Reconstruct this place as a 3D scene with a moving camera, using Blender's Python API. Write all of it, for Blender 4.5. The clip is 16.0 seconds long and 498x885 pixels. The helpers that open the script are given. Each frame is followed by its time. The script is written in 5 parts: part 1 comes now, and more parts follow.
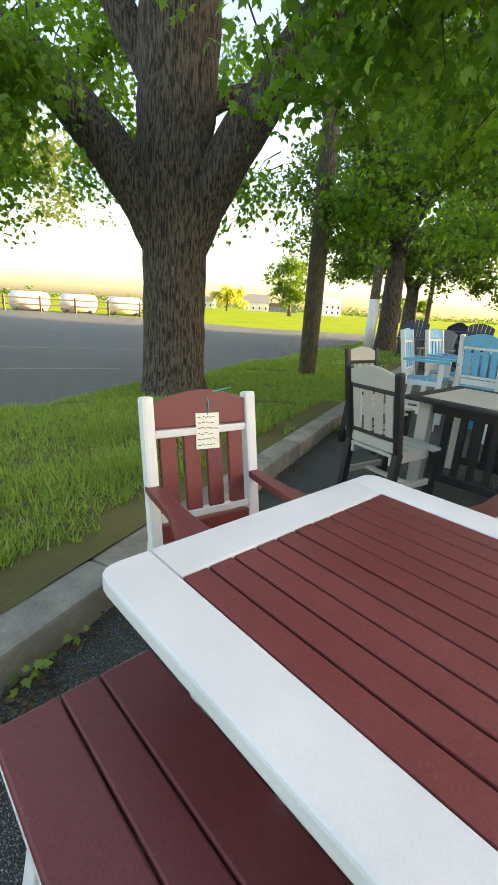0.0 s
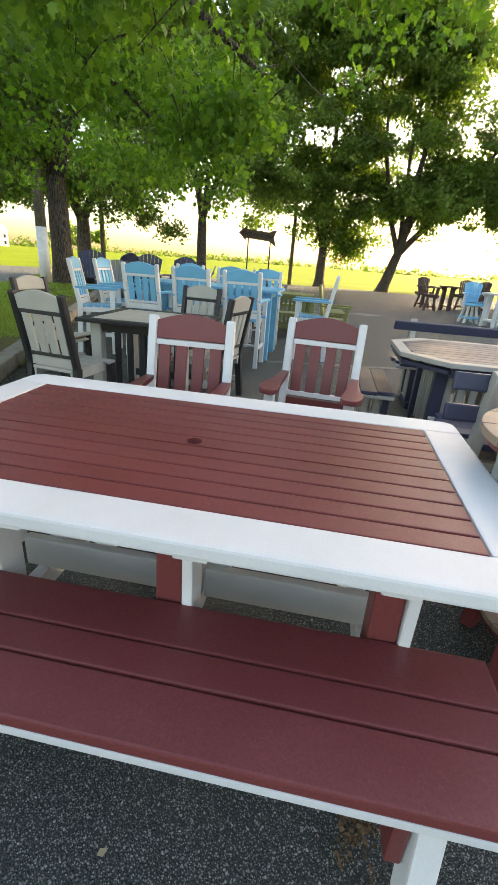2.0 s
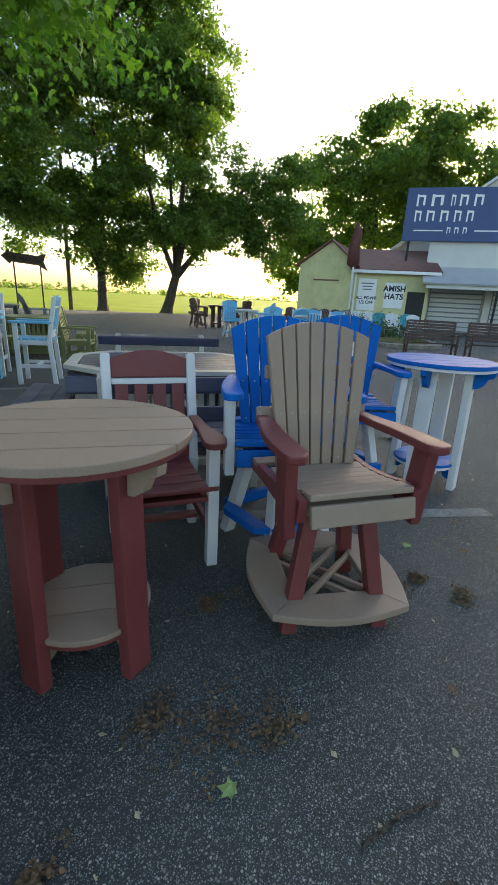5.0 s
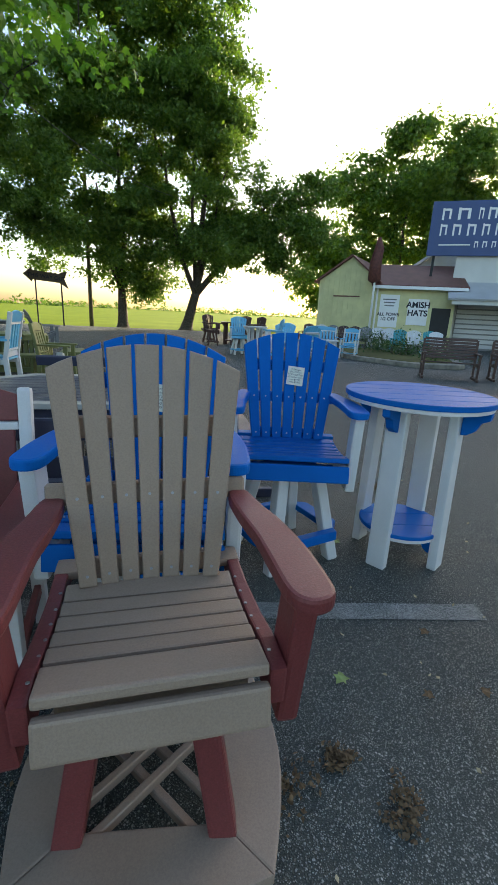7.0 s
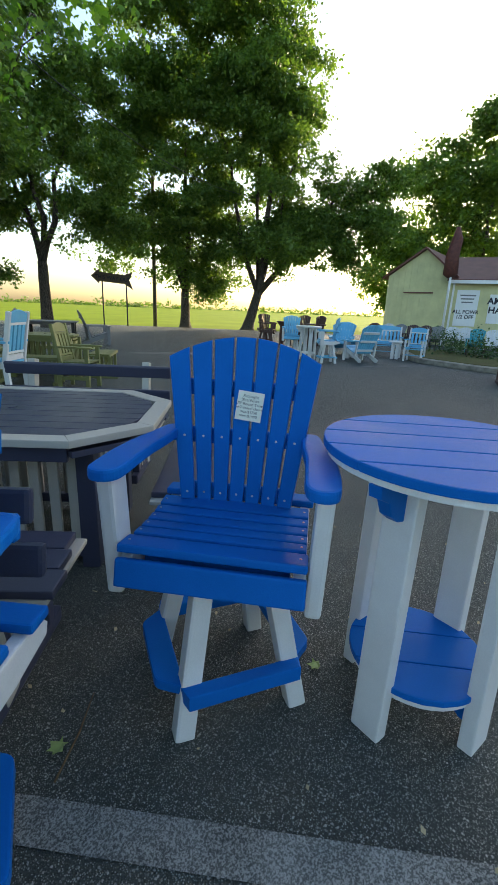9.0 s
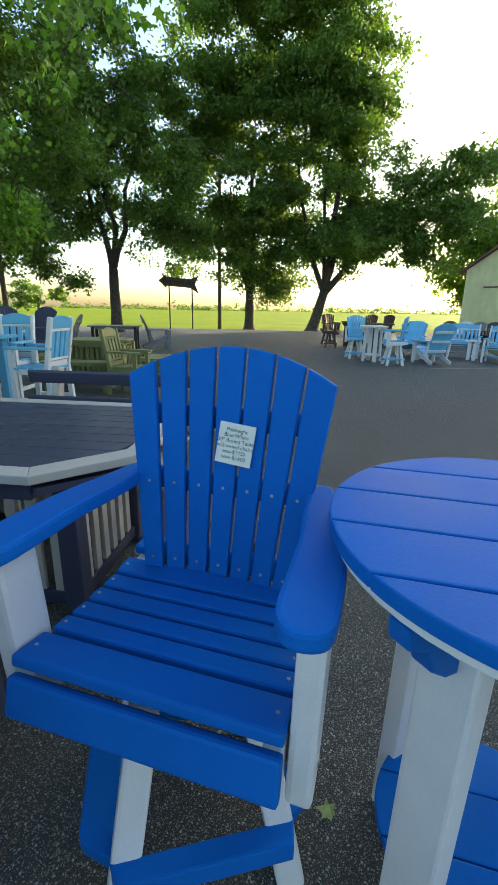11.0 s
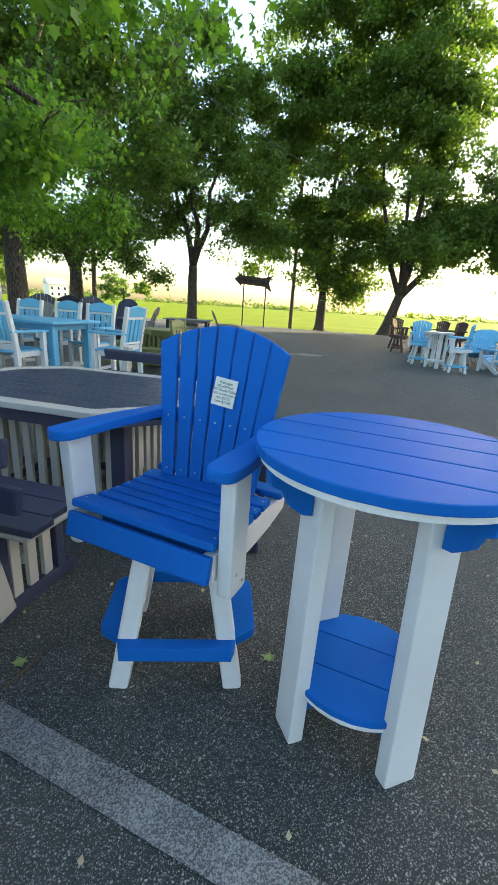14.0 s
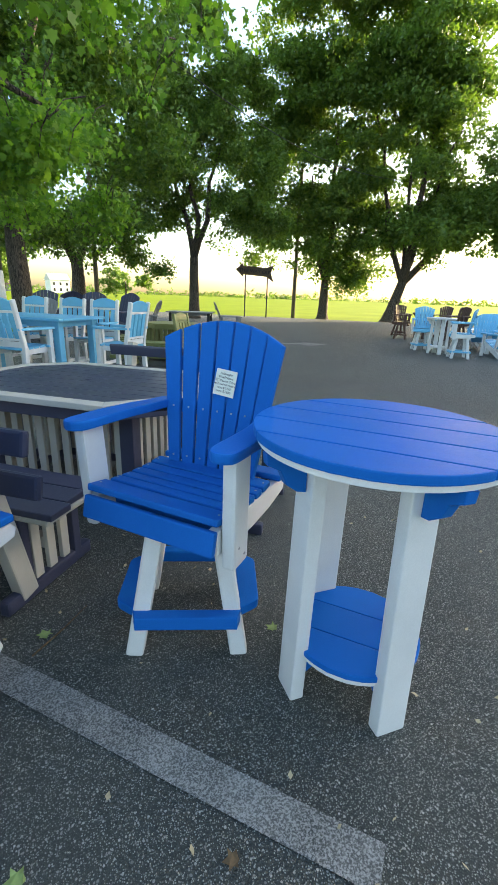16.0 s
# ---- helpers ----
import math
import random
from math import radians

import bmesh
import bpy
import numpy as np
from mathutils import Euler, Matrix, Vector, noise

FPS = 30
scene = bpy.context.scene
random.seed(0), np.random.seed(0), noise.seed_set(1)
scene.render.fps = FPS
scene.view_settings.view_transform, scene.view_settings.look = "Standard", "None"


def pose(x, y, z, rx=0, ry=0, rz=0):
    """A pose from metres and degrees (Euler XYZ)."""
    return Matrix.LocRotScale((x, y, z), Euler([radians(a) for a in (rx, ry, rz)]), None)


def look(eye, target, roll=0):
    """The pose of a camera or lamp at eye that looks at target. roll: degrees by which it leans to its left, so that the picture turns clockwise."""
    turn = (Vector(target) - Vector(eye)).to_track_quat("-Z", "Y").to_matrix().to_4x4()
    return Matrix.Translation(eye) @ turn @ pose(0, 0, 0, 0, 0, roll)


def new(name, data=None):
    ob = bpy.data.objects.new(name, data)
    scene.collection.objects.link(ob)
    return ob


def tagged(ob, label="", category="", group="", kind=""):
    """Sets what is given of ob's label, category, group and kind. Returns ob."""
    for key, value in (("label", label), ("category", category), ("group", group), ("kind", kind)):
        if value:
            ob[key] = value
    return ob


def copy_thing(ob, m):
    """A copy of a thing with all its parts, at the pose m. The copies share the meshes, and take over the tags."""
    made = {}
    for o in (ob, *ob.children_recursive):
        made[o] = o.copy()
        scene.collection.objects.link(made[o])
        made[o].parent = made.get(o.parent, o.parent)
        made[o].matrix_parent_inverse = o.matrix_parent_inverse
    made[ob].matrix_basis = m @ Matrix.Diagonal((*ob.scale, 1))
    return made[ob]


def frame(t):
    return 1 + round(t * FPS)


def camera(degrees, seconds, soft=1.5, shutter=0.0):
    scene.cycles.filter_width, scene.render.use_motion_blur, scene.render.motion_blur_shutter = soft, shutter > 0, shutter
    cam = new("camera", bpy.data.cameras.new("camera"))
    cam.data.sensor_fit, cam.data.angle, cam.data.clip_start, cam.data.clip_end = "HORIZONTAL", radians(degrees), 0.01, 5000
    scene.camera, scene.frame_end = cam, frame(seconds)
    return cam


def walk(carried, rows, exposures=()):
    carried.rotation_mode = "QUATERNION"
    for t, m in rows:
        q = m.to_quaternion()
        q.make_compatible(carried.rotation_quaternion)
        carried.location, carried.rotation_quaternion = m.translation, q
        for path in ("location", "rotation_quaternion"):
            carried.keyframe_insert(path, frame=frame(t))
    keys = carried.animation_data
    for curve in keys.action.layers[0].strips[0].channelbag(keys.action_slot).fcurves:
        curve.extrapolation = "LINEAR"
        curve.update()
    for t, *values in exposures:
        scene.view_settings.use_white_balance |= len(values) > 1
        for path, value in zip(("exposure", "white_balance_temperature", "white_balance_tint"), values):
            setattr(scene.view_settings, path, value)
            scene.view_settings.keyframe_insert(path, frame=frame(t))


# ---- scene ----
cam = camera(59.5, 16.0, 0.9)
PATH = [
    (0, (-0.334, 0.608, 1.339), (-0.393, 2.519, 0.75), 3.6),
    (0.5, (-0.413, 0.452, 1.335), (-0.245, 2.346, 0.717), 2.0),
    (1, (-0.333, 0.308, 1.321), (0.229, 2.106, 0.651), 5.2),
    (1.5, (-0.261, 0.154, 1.314), (0.385, 1.879, 0.536), 3.4),
    (2, (-0.291, -0.012, 1.316), (0.817, 1.467, 0.55), 4.3),
    (2.3, (-0.288, -0.114, 1.287), (1.025, 1.172, 0.497), 7.3),
    (2.5, (-0.268, -0.193, 1.279), (1.109, 1.015, 0.477), 7.7),
    (3, (-0.208, -0.431, 1.266), (1.188, 0.75, 0.456), 8.0),
    (3.5, (-0.161, -0.513, 1.296), (1.322, 0.589, 0.532), 7.1),
    (4, (-0.019, -0.609, 1.311), (1.617, 0.309, 0.62), 6.2),
    (4.5, (0.222, -0.797, 1.325), (1.881, 0.13, 0.7), 5.8),
    (4.7, (0.307, -0.828, 1.313), (1.974, 0.082, 0.686), 3.6),
    (6.8, (1.373, -1.006, 1.29), (2.982, 0.028, 0.705), 2.9),
    (7, (1.482, -0.996, 1.311), (3.088, 0.053, 0.747), 2.9),
    (7.5, (1.767, -1.018, 1.284), (3.263, 0.178, 0.709), 3.1),
    (8, (2.043, -1.05, 1.292), (3.495, 0.199, 0.717), 3.3),
    (8.2, (2.16, -1.016, 1.297), (3.615, 0.224, 0.71), 3.2),
    (10.3, (2.971, -0.665, 1.328), (4.318, 0.705, 0.773), 1.0),
    (10.5, (2.997, -0.636, 1.314), (4.337, 0.733, 0.74), 1.1),
    (11, (3.078, -0.673, 1.311), (4.281, 0.815, 0.729), 1.0),
    (11.5, (3.137, -0.74, 1.304), (4.18, 0.86, 0.71), 1.7),
    (12, (3.133, -0.775, 1.294), (4.099, 0.867, 0.687), 0.6),
    (12.5, (3.036, -0.894, 1.303), (4.01, 0.745, 0.7), 0.4),
    (13, (2.926, -1.039, 1.317), (3.958, 0.57, 0.729), 1.6),
    (13.5, (2.912, -1.126, 1.303), (3.916, 0.497, 0.706), 3.5),
    (14, (2.991, -1.276, 1.297), (3.953, 0.374, 0.703), 3.6),
    (14.5, (2.971, -1.35, 1.311), (3.895, 0.32, 0.712), 3.5),
    (15, (2.945, -1.378, 1.324), (3.847, 0.297, 0.706), 3.3),
    (15.5, (2.948, -1.389, 1.319), (3.859, 0.275, 0.687), 2.9),
    (16, (2.949, -1.395, 1.317), (3.883, 0.256, 0.683), 2.0),
]
walk(cam, [(t, look(*p)) for t, *p in PATH], [(0, 2.6, 8800, 17), (2, 2.6, 8700, 19), (3.5, 2.4, 7800, 15), (4.5, 2.05, 7300, 12), (7, 1.78, 6900, 10), (11, 2.02, 6900, 10), (16, 2.5, 7300, 12)])


# ---- world, sun, exposure ----
SUN_AZ, SUN_EL = radians(6.0), radians(11.0)
world = bpy.data.worlds.new("world")
scene.world = world
world.use_nodes = True
wn = world.node_tree
sky = wn.nodes.new("ShaderNodeTexSky")
sky.sky_type = "NISHITA"
sky.sun_disc = False
sky.sun_elevation = SUN_EL
sky.sun_rotation = math.pi / 2 - SUN_AZ
sky.air_density, sky.dust_density, sky.ozone_density = 1.0, 2.2, 2.0
wn.nodes["Background"].inputs["Strength"].default_value = 0.15
wn.links.new(sky.outputs[0], wn.nodes["Background"].inputs["Color"])
sun_data = bpy.data.lights.new("sun", "SUN")
sun_data.energy, sun_data.angle, sun_data.color = 4.0, radians(0.6), (1.0, 0.83, 0.58)
sun = new("sun", sun_data)
sun.matrix_world = look((0, 0, 0), (-math.cos(SUN_AZ) * math.cos(SUN_EL), -math.sin(SUN_AZ) * math.cos(SUN_EL), -math.sin(SUN_EL)))


# ---- materials ----
def mat_new(name):
    m = bpy.data.materials.new(name)
    m.use_nodes = True
    n = m.node_tree
    return m, n, n.nodes["Principled BSDF"]


def mix_rgb(n, fac, a, b, kind="MIX"):
    x = n.nodes.new("ShaderNodeMix")
    x.data_type, x.blend_type = "RGBA", kind
    for k, v in ((0, fac), (6, a), (7, b)):
        if isinstance(v, bpy.types.NodeSocket):
            n.links.new(v, x.inputs[k])
        else:
            x.inputs[k].default_value = v if k == 0 else (*v[:3], 1)
    return x.outputs[2]


def noise_tex(n, scale, detail=3.0, rough=0.6, stretch=(1, 1, 1), coords="Object"):
    tc = n.nodes.new("ShaderNodeTexCoord")
    mp = n.nodes.new("ShaderNodeMapping")
    mp.inputs["Scale"].default_value = stretch
    t = n.nodes.new("ShaderNodeTexNoise")
    t.inputs["Scale"].default_value, t.inputs["Detail"].default_value, t.inputs["Roughness"].default_value = scale, detail, rough
    n.links.new(tc.outputs[coords], mp.inputs[0])
    n.links.new(mp.outputs[0], t.inputs["Vector"])
    return t


def ramp(n, sock, lo, hi, a=(0, 0, 0), b=(1, 1, 1)):
    r = n.nodes.new("ShaderNodeValToRGB")
    r.color_ramp.elements[0].position, r.color_ramp.elements[1].position = lo, hi
    r.color_ramp.elements[0].color, r.color_ramp.elements[1].color = (*a, 1), (*b, 1)
    n.links.new(sock, r.inputs[0])
    return r.outputs[0]


def add_bump(n, bsdf, sock, strength, dist):
    b = n.nodes.new("ShaderNodeBump")
    b.inputs["Strength"].default_value, b.inputs["Distance"].default_value = strength, dist
    n.links.new(sock, b.inputs["Height"])
    n.links.new(b.outputs[0], bsdf.inputs["Normal"])


def obj_random(n):
    return n.nodes.new("ShaderNodeObjectInfo").outputs["Random"]


def poly_lumber(name, col, rough=0.42, dirt=0.25, spec_level=0.5, fleck=0.03):
    """Moulded plastic lumber: fine leathery grain, dusty specks, slight shade change from board to board."""
    m, n, b = mat_new(name)
    big = noise_tex(n, 4.0, 4)
    fine = noise_tex(n, 210.0, 2, 0.7, (1, 1, 1))
    speck = noise_tex(n, 90.0, 2, 0.5)
    c1 = tuple(v * 0.93 for v in col)
    c2 = tuple(min(1, v * 1.05 + 0.002) for v in col)
    base = mix_rgb(n, ramp(n, big.outputs[0], 0.3, 0.7), c1, c2)
    dusty = tuple(min(1, v * 0.6 + 0.13) for v in col)
    spec = ramp(n, speck.outputs[0], 0.66, 0.8, (0, 0, 0), (dirt, dirt, dirt))
    base = mix_rgb(n, spec, base, dusty)
    rnd = ramp(n, obj_random(n), 0.0, 1.0, (0.93, 0.93, 0.93), (1.04, 1.04, 1.04))
    base = mix_rgb(n, 1.0, base, rnd, "MULTIPLY")
    grain = ramp(n, fine.outputs[0], 0.35, 0.65, (1 - fleck,) * 3, (1 + fleck,) * 3)
    base = mix_rgb(n, 1.0, base, grain, "MULTIPLY")
    n.links.new(base, b.inputs["Base Color"])
    rr = ramp(n, big.outputs[0], 0.3, 0.75, (rough - 0.06,) * 3, (rough + 0.12,) * 3)
    n.links.new(rr, b.inputs["Roughness"])
    b.inputs["IOR"].default_value = 1.45
    b.inputs["Specular IOR Level"].default_value = spec_level
    add_bump(n, b, fine.outputs[0], 0.25, 0.002)
    return m


MAROON = poly_lumber("maroon_lumber", (0.175, 0.036, 0.034), fleck=0.14)
WHITE = poly_lumber("white_lumber", (0.66, 0.66, 0.65), 0.45, 0.12)
CREAM = poly_lumber("cream_lumber", (0.6, 0.56, 0.49), 0.5)
BLUE = poly_lumber("royal_blue_lumber", (0.0, 0.118, 0.44), 0.4, 0.0, 0.1)
# cyan specular tint puts a blue sky's reflection into the sheen colour
BLUE.node_tree.nodes["Principled BSDF"].inputs["Specular Tint"].default_value = (0.3, 0.75, 1.0, 1.0)
SKYBLUE = poly_lumber("light_blue_lumber", (0.12, 0.44, 0.66), 0.45)
TAN = poly_lumber("tan_lumber", (0.315, 0.222, 0.16), 0.48, fleck=0.08)
NAVY = poly_lumber("navy_lumber", (0.04, 0.045, 0.08), 0.36)
LIGHTGREY = poly_lumber("light_grey_lumber", (0.42, 0.4, 0.35), 0.5)
BLACK = poly_lumber("black_lumber", (0.014, 0.014, 0.016), 0.4, 0.1)
OLIVE = poly_lumber("olive_lumber", (0.2, 0.21, 0.075), 0.5)
WEATHER = poly_lumber("weathered_grey_lumber", (0.2, 0.2, 0.2), 0.6)
BROWN = poly_lumber("dark_brown_lumber", (0.07, 0.032, 0.024), 0.45)
TEAL = poly_lumber("teal_plastic", (0.02, 0.3, 0.34), 0.4)


def plain(name, col, rough=0.6, metal=0.0, var=0.2, scale=6.0, bump=0.0):
    m, n, b = mat_new(name)
    t = noise_tex(n, scale, 5)
    n.links.new(mix_rgb(n, ramp(n, t.outputs[0], 0.3, 0.7), tuple(v * (1 - var) for v in col), tuple(min(1, v * (1 + var)) for v in col)), b.inputs["Base Color"])
    b.inputs["Roughness"].default_value, b.inputs["Metallic"].default_value = rough, metal
    if bump:
        add_bump(n, b, noise_tex(n, scale * 12, 3).outputs[0], bump, 0.01)
    return m


def asphalt_mat():
    """Dark greenish binder with many small pale stones of two sizes and brown dusty patches."""
    m, n, b = mat_new("asphalt")
    tc = n.nodes.new("ShaderNodeTexCoord")
    warp = noise_tex(n, 60.0, 2, 0.5)
    big = noise_tex(n, 0.55, 5, 0.6)
    mid = noise_tex(n, 2.6, 5, 0.65)
    fine = noise_tex(n, 260.0, 3, 0.7)
    base = mix_rgb(n, ramp(n, big.outputs[0], 0.35, 0.65), (0.027, 0.034, 0.031), (0.052, 0.06, 0.052))
    base = mix_rgb(n, ramp(n, mid.outputs[0], 0.52, 0.78, (0,) * 3, (0.55,) * 3), base, (0.075, 0.058, 0.036))
    base = mix_rgb(n, ramp(n, fine.outputs[0], 0.35, 0.6, (0.6,) * 3, (0.0,) * 3), base, (0.012, 0.014, 0.014))
    height = None
    for scale, lo, col, amount in ((190.0, 0.22, (0.34, 0.355, 0.315), 0.9), (112.0, 0.76, (0.38, 0.375, 0.34), 0.95)):
        v = n.nodes.new("ShaderNodeTexVoronoi")
        v.inputs["Scale"].default_value = scale
        v.inputs["Randomness"].default_value = 1.0
        off = mix_rgb(n, 0.006, tc.outputs["Object"], warp.outputs["Color"], "ADD")
        n.links.new(off, v.inputs["Vector"])
        sep = n.nodes.new("ShaderNodeSeparateColor")
        n.links.new(v.outputs["Color"], sep.inputs[0])
        pale = ramp(n, sep.outputs[0], lo, lo + 0.3 * (1 - lo), (0, 0, 0), (1, 1, 1))
        edge = ramp(n, v.outputs["Distance"], 0.28, 0.46, (amount,) * 3, (0, 0, 0))
        shade = ramp(n, sep.outputs[1], 0.0, 1.0, tuple(c * 0.45 for c in col), col)
        base = mix_rgb(n, mix_rgb(n, 1.0, pale, edge, "MULTIPLY"), base, shade)
        height = height or v.outputs["Distance"]
    n.links.new(base, b.inputs["Base Color"])
    b.inputs["Roughness"].default_value = 0.72
    add_bump(n, b, height, 0.8, -0.006)
    return m


ASPHALT = asphalt_mat()


def paint_mat():
    """Worn road paint: broken by the dark stones below."""
    m, n, b = mat_new("worn_line_paint")
    w = noise_tex(n, 170.0, 3, 0.75)
    w2 = noise_tex(n, 5.0, 4, 0.6)
    mask = mix_rgb(n, 0.25, ramp(n, w.outputs[0], 0.44, 0.58), ramp(n, w2.outputs[0], 0.35, 0.65))
    n.links.new(mix_rgb(n, mask, (0.045, 0.05, 0.047), (0.34, 0.34, 0.32)), b.inputs["Base Color"])
    b.inputs["Roughness"].default_value = 0.8
    add_bump(n, b, w.outputs[0], 0.6, 0.006)
    return m


PAINT = paint_mat()


def grass_ground_mat(name, a, c, scale):
    m, n, b = mat_new(name)
    t = noise_tex(n, scale, 6, 0.7)
    t2 = noise_tex(n, scale * 0.06, 4, 0.6)
    base = mix_rgb(n, ramp(n, t.outputs[0], 0.3, 0.7), a, c)
    base = mix_rgb(n, ramp(n, t2.outputs[0], 0.35, 0.7, (0, 0, 0), (0.55,) * 3), base, tuple(v * 1.35 for v in c))
    n.links.new(base, b.inputs["Base Color"])
    b.inputs["Roughness"].default_value = 0.95
    b.inputs["Specular IOR Level"].default_value = 0.05
    add_bump(n, b, t.outputs[0], 0.5, 0.04)
    return m


FIELD = grass_ground_mat("bright_field", (0.12, 0.19, 0.006), (0.2, 0.27, 0.01), 3.0)
SOIL = grass_ground_mat("soil_and_turf", (0.13, 0.092, 0.055), (0.12, 0.125, 0.045), 14.0)


def leaf_mat(name, a, c, trans=0.45):
    m, n, b = mat_new(name)
    g = n.nodes.new("ShaderNodeNewGeometry")
    col = mix_rgb(n, g.outputs["Random Per Island"], a, c)
    n.links.new(col, b.inputs["Base Color"])
    b.inputs["Roughness"].default_value = 0.5
    tr = n.nodes.new("ShaderNodeBsdfTranslucent")
    n.links.new(mix_rgb(n, 1.0, col, (1.0, 1.15, 0.5), "MULTIPLY"), tr.inputs[0])
    mx = n.nodes.new("ShaderNodeMixShader")
    mx.inputs[0].default_value = trans
    n.links.new(b.outputs[0], mx.inputs[1])
    n.links.new(tr.outputs[0], mx.inputs[2])
    n.links.new(mx.outputs[0], n.nodes["Material Output"].inputs[0])
    return m


LEAF_NEAR = leaf_mat("maple_leaves", (0.09, 0.21, 0.026), (0.24, 0.4, 0.055), 0.6)
LEAF_FAR = leaf_mat("tree_leaves", (0.08, 0.155, 0.03), (0.19, 0.28, 0.055), 0.5)
LEAF_MID = leaf_mat("shade_tree_leaves", (0.055, 0.125, 0.022), (0.17, 0.26, 0.045), 0.5)
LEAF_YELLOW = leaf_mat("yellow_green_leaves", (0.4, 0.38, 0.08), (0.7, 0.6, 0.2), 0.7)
BLADE = leaf_mat("grass_blades", (0.15, 0.25, 0.035), (0.34, 0.45, 0.1), 0.45)
HEDGE = leaf_mat("hedge_leaves", (0.03, 0.07, 0.02), (0.07, 0.13, 0.03), 0.3)


def bark_mat(name, a, c):
    m, n, b = mat_new(name)
    t = noise_tex(n, 11.0, 6, 0.7, (4.2, 4.2, 0.6))
    t2 = noise_tex(n, 2.0, 3)
    ridges = ramp(n, t.outputs[0], 0.43, 0.57)
    base = mix_rgb(n, ridges, a, c)
    base = mix_rgb(n, ramp(n, t2.outputs[0], 0.5, 0.75, (0,) * 3, (0.25,) * 3), base, (0.09, 0.085, 0.06))
    n.links.new(base, b.inputs["Base Color"])
    b.inputs["Roughness"].default_value = 0.9
    add_bump(n, b, t.outputs[0], 1.0, 0.05)
    return m


BARK = bark_mat("furrowed_bark", (0.018, 0.014, 0.011), (0.155, 0.12, 0.09))
POLEWOOD = bark_mat("weathered_pole_wood", (0.1, 0.085, 0.06), (0.2, 0.17, 0.12))
CONCRETE = plain("old_concrete", (0.25, 0.225, 0.18), 0.92, 0, 0.35, 5.0, 0.9)
SHEDWALL = plain("faded_yellow_boards", (0.62, 0.58, 0.3), 0.75, 0, 0.12, 1.6)
ROOFBROWN = plain("brown_metal_roof", (0.15, 0.055, 0.04), 0.55, 0.1, 0.2, 2.0)
OFFWHITE = plain("off_white_siding", (0.62, 0.6, 0.55), 0.7, 0, 0.06, 1.0)
GREYROOF = plain("pale_metal_roof", (0.5, 0.5, 0.5), 0.45, 0.2, 0.08, 1.0)
DARK = plain("dark_opening", (0.012, 0.012, 0.013), 0.6)
SIGNBLUE = plain("sign_blue", (0.03, 0.065, 0.19), 0.45, 0, 0.08, 1.0)
SIGNWHITE = plain("sign_white", (0.8, 0.8, 0.78), 0.5, 0, 0.04, 3.0)
SIGNBROWN = plain("sign_brown", (0.09, 0.06, 0.035), 0.6, 0, 0.2, 3.0)
INK = plain("dark_ink", (0.012, 0.012, 0.02), 0.6)
PAPER = plain("note_paper", (0.72, 0.72, 0.62), 0.7, 0, 0.06, 30.0)
RUST = plain("rusty_red", (0.12, 0.035, 0.025), 0.7, 0, 0.3, 8.0)
STEEL = plain("dull_screw_steel", (0.35, 0.35, 0.36), 0.4, 0.9, 0.1)
STRING = plain("turquoise_string", (0.05, 0.42, 0.45), 0.6)
DRYLEAF = plain("dry_leaf_litter", (0.13, 0.08, 0.038), 0.9, 0, 0.4, 40.0)
FRESHLEAF = plain("fallen_green_leaf", (0.22, 0.3, 0.09), 0.6, 0, 0.3, 30.0)
WOODRAIL = plain("grey_fence_wood", (0.14, 0.1, 0.07), 0.85, 0, 0.25, 6.0)
TANKWHITE = plain("tank_paint", (0.62, 0.62, 0.58), 0.5, 0, 0.1, 2.0)


# ---- mesh helpers ----
def part(name, bm, material, parent, label=""):
    me = bpy.data.meshes.new(name)
    bmesh.ops.recalc_face_normals(bm, faces=bm.faces[:])
    bm.to_mesh(me)
    bm.free()
    me.materials.append(material)
    ob = new(name, me)
    ob.parent = parent
    if label:
        ob["label"] = label
    return ob


def thing(name, m, label, category, group=""):
    e = new(name)
    e.empty_display_size = 0.1
    e.matrix_basis = m
    return tagged(e, label, category, group)


def box_bm(size, m=None, bev=0.005, seg=1):
    bm = bmesh.new()
    bmesh.ops.create_cube(bm, size=1.0)
    bmesh.ops.scale(bm, vec=size, verts=bm.verts[:])
    if bev:
        bmesh.ops.bevel(bm, geom=bm.edges[:], offset=min(bev, min(size) * 0.45), segments=seg, affect="EDGES", profile=0.6)
    if m is not None:
        bmesh.ops.transform(bm, matrix=m, verts=bm.verts[:])
    return bm


def board(parent, name, material, size, m, bev=0.006, label="", seg=2):
    """One board of that size, at the pose m (or at a place)."""
    if not isinstance(m, Matrix):
        m = pose(*m)
    return part(name, box_bm(size, m, bev, seg), material, parent, label)


def beam_m(a, b):
    """Pose of a box whose z runs from a to b, and its length."""
    a, b = Vector(a), Vector(b)
    d = b - a
    z = d.normalized()
    if abs(z.z) > 0.7:
        x = Vector((1, 0, 0))
        x = (x - z * x.dot(z)).normalized()
        y = z.cross(x)
    else:
        y = Vector((0, 0, 1))
        y = (y - z * y.dot(z)).normalized()
        x = y.cross(z)
    m = Matrix((x, y, z)).transposed().to_4x4()
    m.translation = (a + b) / 2
    return m, d.length


def beam(parent, name, material, a, b, w, h, bev=0.005, label="", twist=0.0, extra=0.0):
    m, ln = beam_m(a, b)
    return part(name, box_bm((w, h, ln + extra), m @ pose(0, 0, 0, 0, 0, twist), bev, 2), material, parent, label)


